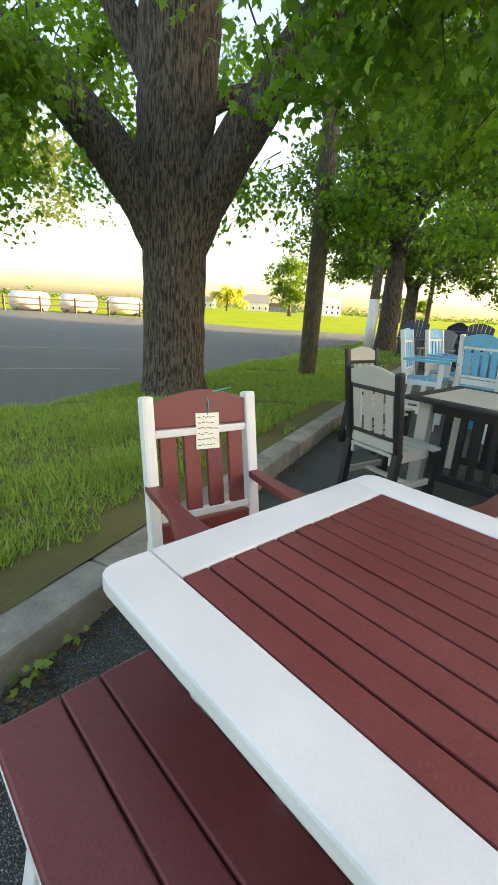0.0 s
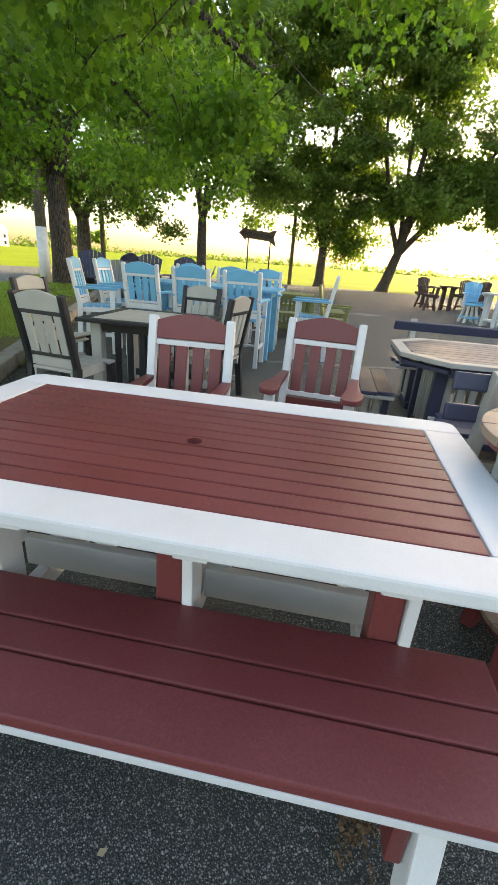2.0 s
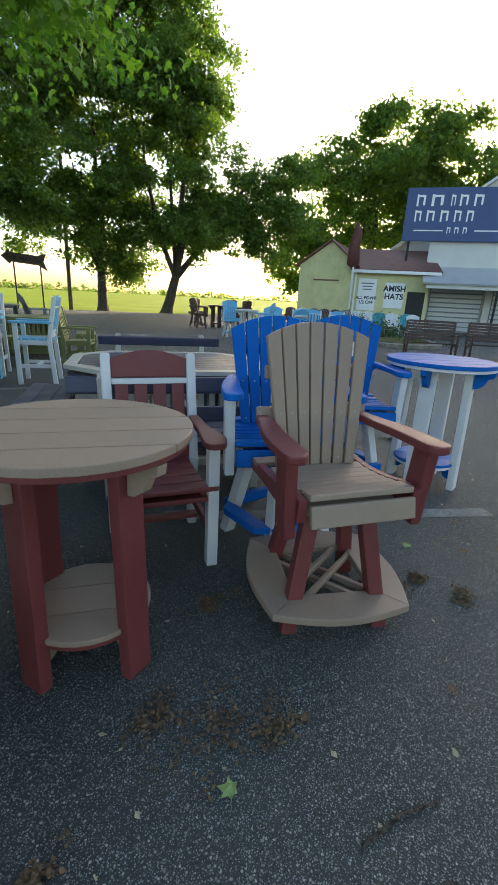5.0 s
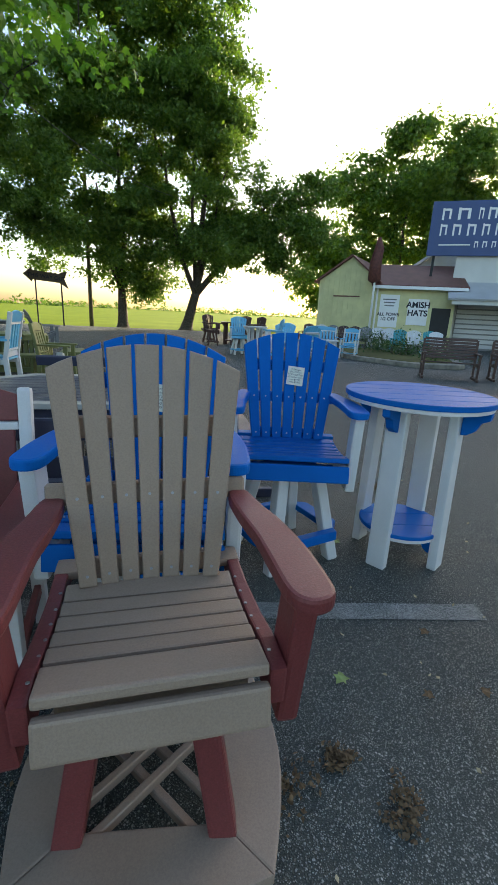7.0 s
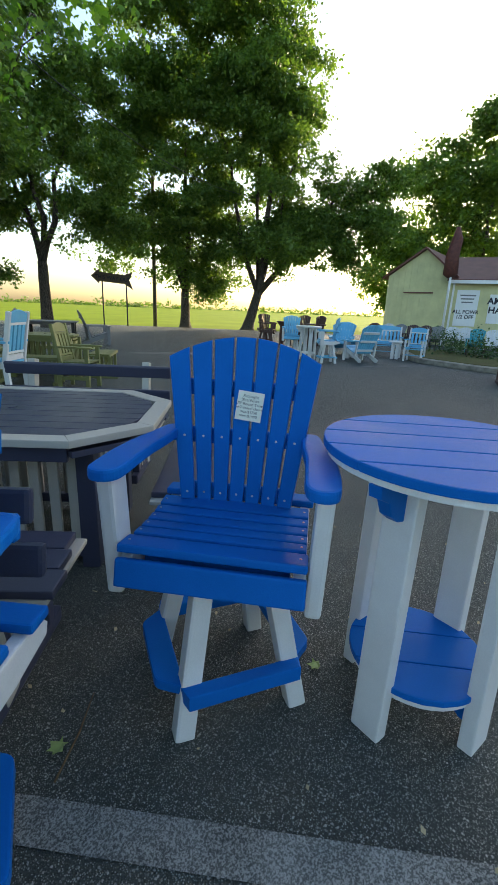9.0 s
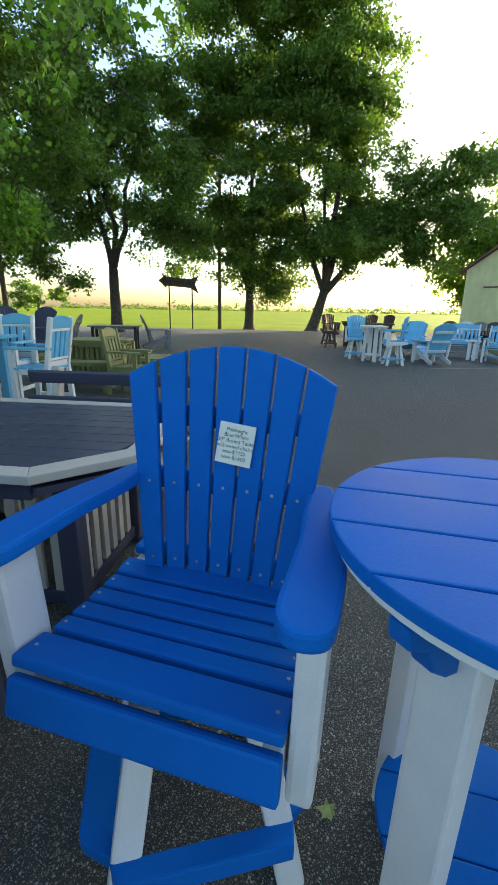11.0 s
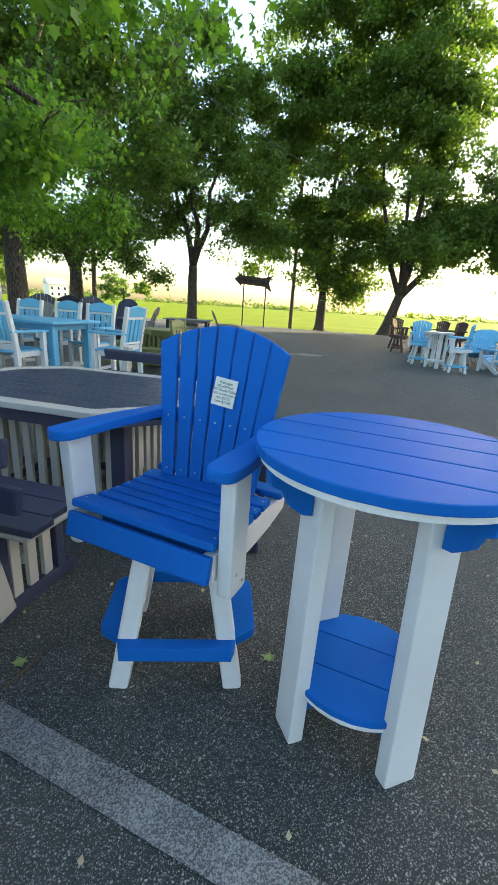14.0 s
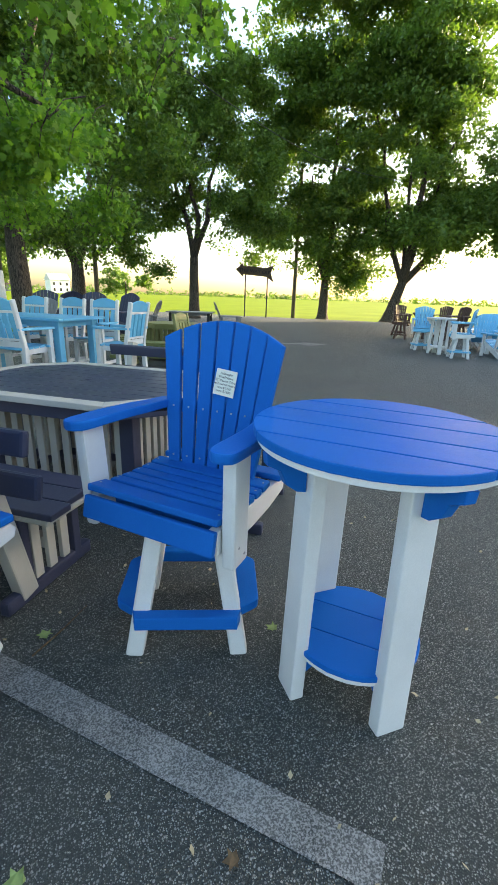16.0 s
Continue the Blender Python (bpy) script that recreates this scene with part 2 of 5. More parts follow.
def plate_bm(outline, z0, z1, m=None, bev=0.005):
    bm = bmesh.new()
    vs = [bm.verts.new((x, y, z0)) for x, y in outline]
    f = bm.faces.new(vs)
    r = bmesh.ops.extrude_face_region(bm, geom=[f])
    up = [v for v in r["geom"] if isinstance(v, bmesh.types.BMVert)]
    bmesh.ops.translate(bm, vec=(0, 0, z1 - z0), verts=up)
    bmesh.ops.recalc_face_normals(bm, faces=bm.faces[:])
    if bev:
        es = [e for e in bm.edges if abs(e.verts[0].co.z - e.verts[1].co.z) < 1e-6]
        bmesh.ops.bevel(bm, geom=es, offset=bev, segments=2, affect="EDGES", profile=0.6)
    if m is not None:
        bmesh.ops.transform(bm, matrix=m, verts=bm.verts[:])
    return bm


def plate(parent, name, material, outline, z0, z1, m=None, bev=0.005, label=""):
    return part(name, plate_bm(outline, z0, z1, m, bev), material, parent, label)


def rounded(pts, r, n=5, only=None):
    """Outline with rounded corners."""
    out = []
    for i, p in enumerate(pts):
        if only is not None and i not in only:
            out.append(p)
            continue
        p = Vector(p)
        a, b = Vector(pts[i - 1]), Vector(pts[(i + 1) % len(pts)])
        s, e = p + (a - p).normalized() * r, p + (b - p).normalized() * r
        for k in range(n + 1):
            t = k / n
            out.append(tuple(s * (1 - t) ** 2 + p * 2 * t * (1 - t) + e * t * t))
    return out


def curvy(pts, n=5):
    """Closed smooth outline through the points."""
    out = []
    P = [Vector(p) for p in pts]
    k = len(P)
    for i in range(k):
        a, b, c, d = P[i - 1], P[i], P[(i + 1) % k], P[(i + 2) % k]
        for j in range(n):
            t = j / n
            q = 0.5 * (2 * b + (c - a) * t + (2 * a - 5 * b + 4 * c - d) * t * t + (3 * b - a - 3 * c + d) * t ** 3)
            out.append((q.x, q.y))
    return out


def smooth(ob):
    ob.data.polygons.foreach_set("use_smooth", [True] * len(ob.data.polygons))
    return ob


def tube_bm(points, radii, sides=10, bm=None):
    """A tapered tube through the points."""
    bm = bm or bmesh.new()
    rings = []
    pts = [Vector(p) for p in points]
    side = None
    for i, p in enumerate(pts):
        d = (pts[min(i + 1, len(pts) - 1)] - pts[max(i - 1, 0)]).normalized()
        if side is None:
            side = Vector((1, 0, 0)) if abs(d.x) < 0.8 else Vector((0, 1, 0))
        side = (side - d * side.dot(d)).normalized()
        other = d.cross(side)
        rings.append([bm.verts.new(p + (side * math.cos(a) + other * math.sin(a)) * radii[i]) for a in [2 * math.pi * k / sides for k in range(sides)]])
    for r0, r1 in zip(rings, rings[1:]):
        for k in range(sides):
            bm.faces.new((r0[k], r0[(k + 1) % sides], r1[(k + 1) % sides], r1[k]))
    bm.faces.new(rings[0][::-1])
    bm.faces.new(rings[-1])
    return bm


def text_part(parent, body, size, m, material, name="lettering", extrude=0.002, bold=0.0):
    cu = bpy.data.curves.new(name, "FONT")
    cu.body, cu.size, cu.extrude, cu.offset, cu.align_x, cu.align_y = body, size, extrude, bold, "CENTER", "CENTER"
    tmp = new(name, cu)
    dg = bpy.context.evaluated_depsgraph_get()
    me = bpy.data.meshes.new_from_object(tmp.evaluated_get(dg))
    bpy.data.objects.remove(tmp)
    me.transform(m)
    me.materials.clear()
    me.materials.append(material)
    ob = new(name, me)
    ob.parent = parent
    return ob


U = Vector((0.701, -0.713, 0))
V = Vector((0.713, 0.701, 0))


def uv(u, v, z=0.0):
    """World place from the lot's own axes: u along the dining table, v away from it."""
    return U * u + V * v + Vector((0, 0, z))


# ---- ground ----
def flat(name, outline, z, material, label, category, thick=0.0):
    bm = bmesh.new()
    f = bm.faces.new([bm.verts.new((x, y, z)) for x, y in outline])
    if f.normal.z < 0:
        f.normal_flip()
    me = bpy.data.meshes.new(name)
    bm.to_mesh(me)
    bm.free()
    me.materials.append(material)
    return tagged(new(name, me), label, category, "", "structure")


flat("ground", [(-2500, -2500), (2500, -2500), (2500, 2500), (-2500, 2500)], -0.03, FIELD, "bright yellow-green crop field reaching the horizon", "field")
flat("pavement", [(-70, 46), (-11.5, 39.5), (-1.45, 33), (6, 33.6), (11, 35), (17.2, 28.9), (23.3, 23.0), (46, -0.4), (75, -30), (75, -60), (-70, -60)], 0.0, ASPHALT,
     "dark worn asphalt parking lot with pale stone flecks", "asphalt")


def paint_line(a, b, w, label):
    a, b = Vector((*a, 0)), Vector((*b, 0))
    d = (b - a).normalized()
    nrm = Vector((-d.y, d.x, 0)) * w / 2
    return flat("trim", [(p.x, p.y) for p in (a - nrm, b - nrm, b + nrm, a + nrm)], 0.004, PAINT, label, "road marking")


paint_line((2.3, 0.76), (3.6, -0.98), 0.115, "worn white parking line on the asphalt")
paint_line((3.6, 4.9), (5.6, 3.7), 0.1, "faded white parking line on dark asphalt")
paint_line((13.2, 5.0), (16.6, 3.2), 0.11, "worn white parking line on the far asphalt")
paint_line((-9.0, 6.6), (-3.3, 9.4), 0.1, "faded white parking line beside the grass strip")
paint_line((-9.0, 11.0), (-2.2, 14.0), 0.1, "faded white parking line on the side lot")
# painted arrow, nearly worn off
ar = tagged(flat("trim", [(9.6, 10.2), (10.9, 9.6), (10.85, 9.2), (11.7, 9.35), (11.3, 10.2), (11.15, 9.85), (9.7, 10.45)], 0.004, PAINT, "worn white arrow painted on asphalt", "road marking"))

K = Vector((0.396, 0.918, 0))
KN = Vector((-0.918, 0.396, 0))
K0 = Vector((-1.17, 1.77, 0))


def kp(along, out, z=0.0):
    """Place along the kerb line, out from its face onto the grass strip."""
    return K0 + K * along + KN * out + Vector((0, 0, z))


def grass_height(along, out):
    return 0.13 + 0.05 * math.sin(out * 1.0) + 0.02 * math.sin(along * 1.7 + out * 2.1)


def grass_strip():
    bm = bmesh.new()
    nu, nv = 70, 16
    grid = []
    for i in range(nu + 1):
        row = []
        for j in range(nv + 1):
            a, o = -9 + 47 * i / nu, 0.19 + 3.15 * j / nv
            h = grass_height(a, o) * min(1, (3.36 - o) / 0.3)
            row.append(bm.verts.new(kp(a, o, max(h, -0.02))))
        grid.append(row)
    for i in range(nu):
        for j in range(nv):
            bm.faces.new((grid[i][j], grid[i + 1][j], grid[i + 1][j + 1], grid[i][j + 1]))
    me = bpy.data.meshes.new("ground")
    bm.to_mesh(me)
    bm.free()
    me.materials.append(SOIL)
    tagged(new("lawn", me), "strip of grass and bare soil behind the kerb", "lawn", "", "structure")


grass_strip()


def grass_blades():
    rng = np.random.default_rng(3)
    vs, fs = [], []
    n = 60000
    along = np.where(rng.random(n) < 0.72, rng.uniform(-3.5, 9.5, n), rng.uniform(9, 34, n))
    out = rng.uniform(0.22, 3.25, n)
    for k in range(n):
        a, o = along[k], out[k]
        patch = math.sin(a * 1.9) * math.cos(o * 2.3 + a) + 0.4 * math.sin(a * 5.1 + o * 4)
        if o < 0.42 and patch > -0.3 or patch > 0.85:
            continue
        p = kp(a, o, grass_height(a, o) * min(1, (3.36 - o) / 0.3) - 0.01)
        tall = 2.0 if (abs(a - 1.9) < 0.45 and abs(o - 0.75) < 0.3) else 1.0
        for q in range(3):
            h = (0.025 + 0.055 * rng.random() + 0.05 * max(0.0, math.sin(a * 3.1 + 1) * math.sin(o * 3.7 + a))) * tall
            th = rng.random() * 6.28
            w = 0.006 if a < 9 else 0.016
            dx, dy = math.cos(th), math.sin(th)
            bx, by = p.x + 0.04 * (rng.random() - 0.5), p.y + 0.04 * (rng.random() - 0.5)
            ln = h * (0.3 + 0.6 * rng.random())
            i = len(vs)
            vs += [(bx - dy * w, by + dx * w, p.z), (bx + dy * w, by - dx * w, p.z), (bx + dx * ln, by + dy * ln, p.z + h)]
            fs.append((i, i + 1, i + 2))
    me = bpy.data.meshes.new("grass")
    me.from_pydata(vs, [], fs)
    me.materials.append(BLADE)
    tagged(new("grass", me), "tufts of green lawn grass and weeds", "grass", "", "stuff")


grass_blades()


def kerb():
    rng = random.Random(4)
    e = tagged(new("kerb"), "weathered concrete kerb stones along the grass strip", "kerb", "", "structure")
    a = -9.0
    while a < 37:
        ln = 2.4
        m = Matrix.Translation(kp(a + ln / 2, 0.1, 0.07)) @ pose(0, 0, 0, rng.uniform(-0.5, 0.5), rng.uniform(-0.4, 0.4), 66.67 + rng.uniform(-0.3, 0.3))
        part("kerb_stone", box_bm((ln - 0.012, 0.2, 0.17), m, 0.022, 2), CONCRETE, e)
        a += ln


kerb()


# ---- trees and poles ----
def leaf_cloud(name, centers, spread, per, size, material, parent, seed, lobed=False, droop=0.3, squash=0.7):
    """Many small leaves scattered round clump centres, as one mesh."""
    rng = np.random.default_rng(seed)
    centers = np.array(centers)
    n = len(centers) * per
    c = np.repeat(centers, per, axis=0)
    off = rng.normal(0, 1, (n, 3)) * spread
    off[:, 2] *= squash
    p = c + off
    s = size * rng.uniform(0.6, 1.3, n)
    az = rng.uniform(0, 2 * np.pi, n)
    tilt = rng.normal(-droop, 0.55, n)
    d = np.stack([np.cos(az) * np.cos(tilt), np.sin(az) * np.cos(tilt), np.sin(tilt)], 1)
    side = np.cross(d, np.array([0, 0, 1.0]))
    side /= np.linalg.norm(side, axis=1)[:, None] + 1e-9
    roll = rng.normal(0, 0.6, n)
    nrm = np.cross(side, d)
    side = side * np.cos(roll)[:, None] + nrm * np.sin(roll)[:, None]
    nrm = np.cross(side, d)
    if lobed:
        shape = [(0, 0), (0.16, 0.1), (0.46, 0.12), (0.3, 0.36), (0.5, 0.62), (0.24, 0.6), (0.0, 1.0), (-0.24, 0.6), (-0.5, 0.62), (-0.3, 0.36), (-0.46, 0.12), (-0.16, 0.1)]
        bend = [0, 0, -0.1, 0, -0.12, 0, -0.2, 0, -0.12, 0, -0.1, 0]
    else:
        shape = [(0, 0), (0.33, 0.42), (0.0, 1.0), (-0.33, 0.42)]
        bend = [0, -0.08, -0.15, -0.08]
    k = len(shape)
    v = np.zeros((n, k, 3))
    for i, ((a, b), h) in enumerate(zip(shape, bend)):
        v[:, i] = p + (side * a + d * b + nrm * h) * s[:, None]
    me = bpy.data.meshes.new(name)
    me.vertices.add(n * k)
    me.vertices.foreach_set("co", v.reshape(-1).astype(np.float32))
    me.loops.add(n * k)
    me.loops.foreach_set("vertex_index", np.arange(n * k, dtype=np.int32))
    me.polygons.add(n)
    me.polygons.foreach_set("loop_start", np.arange(0, n * k, k, dtype=np.int32))
    me.update(calc_edges=True)
    me.materials.append(material)
    ob = new(name, me)
    ob.parent = parent
    return ob


def lobe_points(lobes, count, seed, bough=0.9):
    """Leaf clump centres: boughs in the outer part of a crown made of ellipsoids (x, y, z, rx, ry, rz), each a drooping spray of clumps."""
    rng = np.random.default_rng(seed)
    w = np.array([l[3] * l[4] * l[5] for l in lobes]) ** 0.67
    w = w / w.sum()
    each = 14
    out = []
    for i in rng.choice(len(lobes), max(1, count // each), p=w):
        x, y, z, rx, ry, rz = lobes[i]
        d = rng.normal(0, 1, 3)
        d /= np.linalg.norm(d)
        r = rng.uniform(0.2, 1.0) ** 0.45
        c = np.array((x + d[0] * rx * r, y + d[1] * ry * r, z + d[2] * rz * r))
        size = bough * rng.uniform(0.55, 1.25)
        o = rng.normal(0, 1, (each, 3)) * size * np.array((0.62, 0.62, 0.3))
        o[:, 2] -= 0.28 * (o[:, 0] ** 2 + o[:, 1] ** 2) / size
        out += [tuple(c + v) for v in o]
    return out


def limb(tree, a, b, r0, r1, seed, name="limb", wig=0.12, material=None, sides=8, n=6):
    rng = random.Random(seed)
    a, b = Vector(a), Vector(b)
    L = (b - a).length
    pts, rad = [], []
    for i in range(n + 1):
        t = i / n
        w = L * wig * math.sin(math.pi * t) if 0 < i < n else 0
        pts.append(a.lerp(b, t) + Vector((rng.uniform(-1, 1), rng.uniform(-1, 1), rng.uniform(-0.6, 0.6))) * w * 0.5)
        rad.append(r0 + (r1 - r0) * t)
    return smooth(part(name, tube_bm(pts, rad, sides), material or BARK, tree))


def trunk(tree, h, r0, r1, seed, lean=(0, 0), sides=40, n=26, material=None, flare=0.35):
    """Furrowed trunk with a flared foot."""
    rng = random.Random(seed)
    bm = bmesh.new()
    rings = []
    for i in range(n + 1):
        t = i / n
        z = h * t
        r = r0 + (r1 - r0) * t
        r *= 1 + flare * math.exp(-z / 0.22)
        ring = []
        for k in range(sides):
            a = 2 * math.pi * k / sides
            nz = noise.noise(Vector((math.cos(a) * r0 * 7, math.sin(a) * r0 * 7, z * 1.1 + seed)))
            ridge = abs(math.sin(a * sides * 0.27 + 2.2 * noise.noise(Vector((a * 2, z * 1.6, seed)))))
            rr = r * (1 + 0.06 * nz) - 0.035 * r * ridge * 2
            ring.append(bm.verts.new((lean[0] * t + math.cos(a) * rr, lean[1] * t + math.sin(a) * rr, z - 0.05)))
        rings.append(ring)
    for q0, q1 in zip(rings, rings[1:]):
        for k in range(sides):
            bm.faces.new((q0[k], q0[(k + 1) % sides], q1[(k + 1) % sides], q1[k]))
    bm.faces.new(rings[-1])
    return smooth(part("trunk", bm, material or BARK, tree))


def near_maple():
    base = Vector((-1.62, 6.6, 0.13))
    t = thing("maple_tree", Matrix.Translation(base), "large maple with furrowed brown trunk forking into four limbs", "tree")
    trunk(t, 2.75, 0.4, 0.42, 7)
    for i, (path, rad) in enumerate((
        ([(0.0, 0, 1.9), (-0.02, 0.02, 2.8), (0.03, 0.05, 4.2), (0.1, 0.15, 7.5)], [0.36, 0.46, 0.46, 0.34]),
        ([(-0.05, 0, 1.75), (-0.55, -0.02, 2.65), (-1.75, -0.1, 3.85), (-3.3, -0.3, 4.75)], [0.3, 0.3, 0.23, 0.13]),
        ([(0.08, 0, 1.8), (0.55, -0.05, 2.75), (1.5, -0.3, 4.05), (2.9, -0.6, 5.8)], [0.3, 0.28, 0.22, 0.14]),
        ([(-0.2, 0.1, 3.6), (-0.75, 0.2, 4.5), (-1.7, 0.4, 6.2)], [0.2, 0.18, 0.13]),
        ([(0.25, 0.05, 3.4), (0.9, 0.4, 3.75), (1.9, 1.2, 4.0)], [0.13, 0.1, 0.05]),
    )):
        pts, rr = [], []
        for a in range(len(path) - 1):
            p0, p1, p2, p3 = (Vector(path[max(0, min(len(path) - 1, a + q))]) for q in (-1, 0, 1, 2))
            for q in range(6):
                f = q / 6
                pts.append(0.5 * (2 * p1 + (p2 - p0) * f + (2 * p0 - 5 * p1 + 4 * p2 - p3) * f * f + (3 * p1 - p0 - 3 * p2 + p3) * f ** 3))
                rr.append((rad[a] + (rad[a + 1] - rad[a]) * f) * (1 + 0.03 * math.sin(7 * a + 2.3 * q + i)))
        pts.append(Vector(path[-1]))
        rr.append(rad[-1])
        smooth(part("limb", tube_bm(pts, rr, 24), BARK, t))
    limb(t, (2.4, -0.5, 4.6), (5.4, -0.9, 3.4), 0.1, 0.03, 5)
    limb(t, (1.6, -0.3, 3.8), (3.6, -2.4, 3.5), 0.06, 0.02, 6)
    limb(t, (2.0, -0.3, 4.3), (4.6, 0.9, 3.1), 0.07, 0.02, 8)
    limb(t, (-2.0, -0.2, 4.2), (-3.2, -1.4, 3.3), 0.07, 0.02, 9)
    limb(t, (2.8, -0.6, 5.0), (3.6, -4.2, 4.0), 0.09, 0.03, 10)
    rng = np.random.default_rng(5)
    cs = []
    # hanging sprays under the limbs, then the crown above
    for lobes, cnt, sd in (
        ([(3.2, -0.1, 3.4, 1.9, 1.4, 0.75), (2.6, -2.2, 3.5, 1.4, 1.2, 0.45), (4.6, 0.4, 3.3, 1.9, 1.7, 0.9), (5.4, 2.6, 3.4, 2.0, 2.0, 1.1)], 330, 1),
        ([(-2.4, -1.2, 3.3, 1.5, 1.5, 0.55), (-3.3, 0.4, 3.1, 1.4, 1.4, 0.8)], 150, 2),
        ([(3.2, -4.0, 3.75, 1.7, 1.5, 0.4), (4.8, -2.4, 3.9, 1.6, 1.6, 0.5)], 110, 3),
        ([(0, 0.8, 6.0, 4.5, 4.0, 1.8), (3.0, -1, 5.4, 3.0, 3.0, 1.2), (-3.2, -0.6, 5.2, 3, 3, 1.3), (2.2, 2.2, 3.5, 1.8, 1.4, 0.9), (-0.6, 2.8, 3.7, 2.4, 1.2, 1.1)], 300, 4),
    ):
        cs += lobe_points(lobes, cnt, sd, 0.62)
    leaf_cloud("crown", cs, 0.2, 44, 0.098, LEAF_NEAR, t, 8, lobed=True, droop=0.7)
    twig = bmesh.new()
    for c in cs[::3]:
        c = Vector(c)
        a = c + Vector((rng.normal(0, 0.35), rng.normal(0, 0.35), 0.35))
        tube_bm([a, (a + c) / 2 + Vector((0, 0, 0.06)), c - Vector((0, 0, 0.15))], [0.012, 0.008, 0.004], 4, twig)
    tagged(part("twig_mass", twig, BARK, t, "thin dark twigs"), kind="stuff")


def tree(x, y, z0, h_trunk, r, forks, lobes, clumps, per, size, material, seed, label, spread=0.5, lean=(0, 0)):
    t = thing("tree", Matrix.Translation((x, y, z0)), label, "tree")
    trunk(t, h_trunk, r, r * 0.75, seed, lean, 18, 10)
    top = Vector((lean[0], lean[1], h_trunk - 0.15))
    for i, (bx, by, bz, br) in enumerate(forks):
        limb(t, top, (bx, by, bz), br, br * 0.3, seed * 10 + i, wig=0.1)
    leaf_cloud("crown", lobe_points(lobes, clumps, seed, spread * 2.0), spread * 0.5, per, size, material, t, seed + 3)
    return t


near_maple()
# verge trees by the field, seen behind the lot
tree(26.2, 21.2, 0, 2.6, 0.42, [(1.0, -0.9, 11, 0.3), (4.6, -3.8, 9.0, 0.24), (-1.5, 1.4, 12, 0.2), (0.4, -0.2, 14, 0.16), (2.0, -2.2, 11, 0.14)],
     [(0.0, 0.0, 11.0, 4.2, 4.2, 6.2), (2.2, -2.4, 9.0, 2.8, 2.8, 4.0), (-1.2, 0.8, 15.5, 4.0, 4.0, 4.4), (1.2, -1.2, 14.5, 2.8, 2.8, 3.6), (4.8, -5.4, 7.4, 2.4, 2.4, 3.2), (5.2, -6.4, 9.0, 1.6, 1.6, 2.2), (1.0, -1.2, 6.0, 3.2, 3.2, 1.8), (3.2, -3.8, 6.0, 2.0, 2.0, 1.6), (-0.5, 0.8, 5.0, 2.0, 2.0, 1.4), (0.2, 0.0, 19, 2.8, 2.8, 2.8), (-2.0, 1.8, 7.5, 2.6, 2.6, 2.6)], 2900, 46, 0.23, LEAF_FAR, 21,
     "tall broadleaf tree with forked leaning trunk beside the field", 0.55, (0.5, -0.5))
tree(23.1, 24.3, 0, 2.4, 0.38, [(0.5, 0.6, 12, 0.26), (-1.0, 1.0, 9, 0.16), (-2.0, 2.0, 11, 0.12)],
     [(-0.2, 0.2, 10.5, 3.8, 3.8, 6.0), (0.3, -0.5, 4.8, 2.3, 2.3, 2.4), (-2.4, 2.4, 9.0, 2.6, 2.6, 4.0), (-1.0, 1.0, 16, 3.4, 3.4, 4.2), (1.0, -1.0, 2.9, 1.5, 1.5, 1.2), (-3.2, 3.2, 5.6, 1.6, 1.6, 1.6), (-3.0, 3.0, 12.5, 2.2, 2.2, 3.2)], 2200, 46, 0.23, LEAF_FAR, 22,
     "tall dark broadleaf tree with low drooping branches", 0.5)
tree(13.2, 23.9, 0, 3.4, 0.33, [(-1.0, 1.1, 8.5, 0.2), (1.2, -1.1, 9, 0.2), (0.1, 0.1, 10, 0.18)],
     [(-0.5, 0.6, 8.6, 3.1, 3.1, 3.5), (1.6, -1.4, 7.6, 2.8, 2.8, 3.0), (-2.2, 2.2, 7.2, 2.4, 2.4, 2.6), (0, 0, 12.6, 2.4, 2.4, 2.8), (2.4, -2.3, 5.0, 1.7, 1.7, 1.3), (-1.8, 1.5, 11.2, 1.8, 1.8, 1.8), (1.6, -1.5, 10.8, 2.0, 2.0, 2.0)], 1850, 44, 0.19, LEAF_FAR, 23,
     "dark broadleaf tree with slender forked trunk", 0.42)
tree(7.0, 25.2, 0.1, 2.7, 0.42, [(-1.5, 0.8, 6.6, 0.26), (1.3, -1.0, 6.6, 0.24)],
     [(0, 0, 6.8, 3.7, 3.7, 3.4), (2.2, -2.4, 4.2, 2.6, 2.3, 1.8), (-2.0, 1.2, 4.6, 2.6, 2.6, 1.9), (0, 0, 10.8, 3.2, 3.2, 3.0), (3.6, -3.0, 2.8, 1.7, 1.5, 0.9)], 1600, 44, 0.18, LEAF_MID, 24,
     "broadleaf tree with low leafy branches on the grass strip", 0.42)
tree(3.76, 16.6, 0.12, 3.3, 0.38, [(1.7, -1.2, 8.2, 0.24), (-1.1, 0.9, 7.2, 0.22), (0.15, 0.3, 8.0, 0.2), (1.3, -3.0, 9.2, 0.2)],
     [(0.5, 0.0, 7.4, 3.2, 2.6, 2.6), (3.2, -1.4, 5.4, 2.1, 2.0, 1.6), (-2.1, 0.3, 4.9, 2.0, 1.8, 1.7), (0, 0, 10.4, 2.6, 2.6, 2.3), (2.5, -3.6, 7.2, 1.9, 1.9, 1.8), (1.0, -1.8, 4.2, 1.2, 1.1, 0.7)], 1500, 46, 0.14, LEAF_MID, 25,
     "large broadleaf tree with pale grey forked trunk", 0.4)
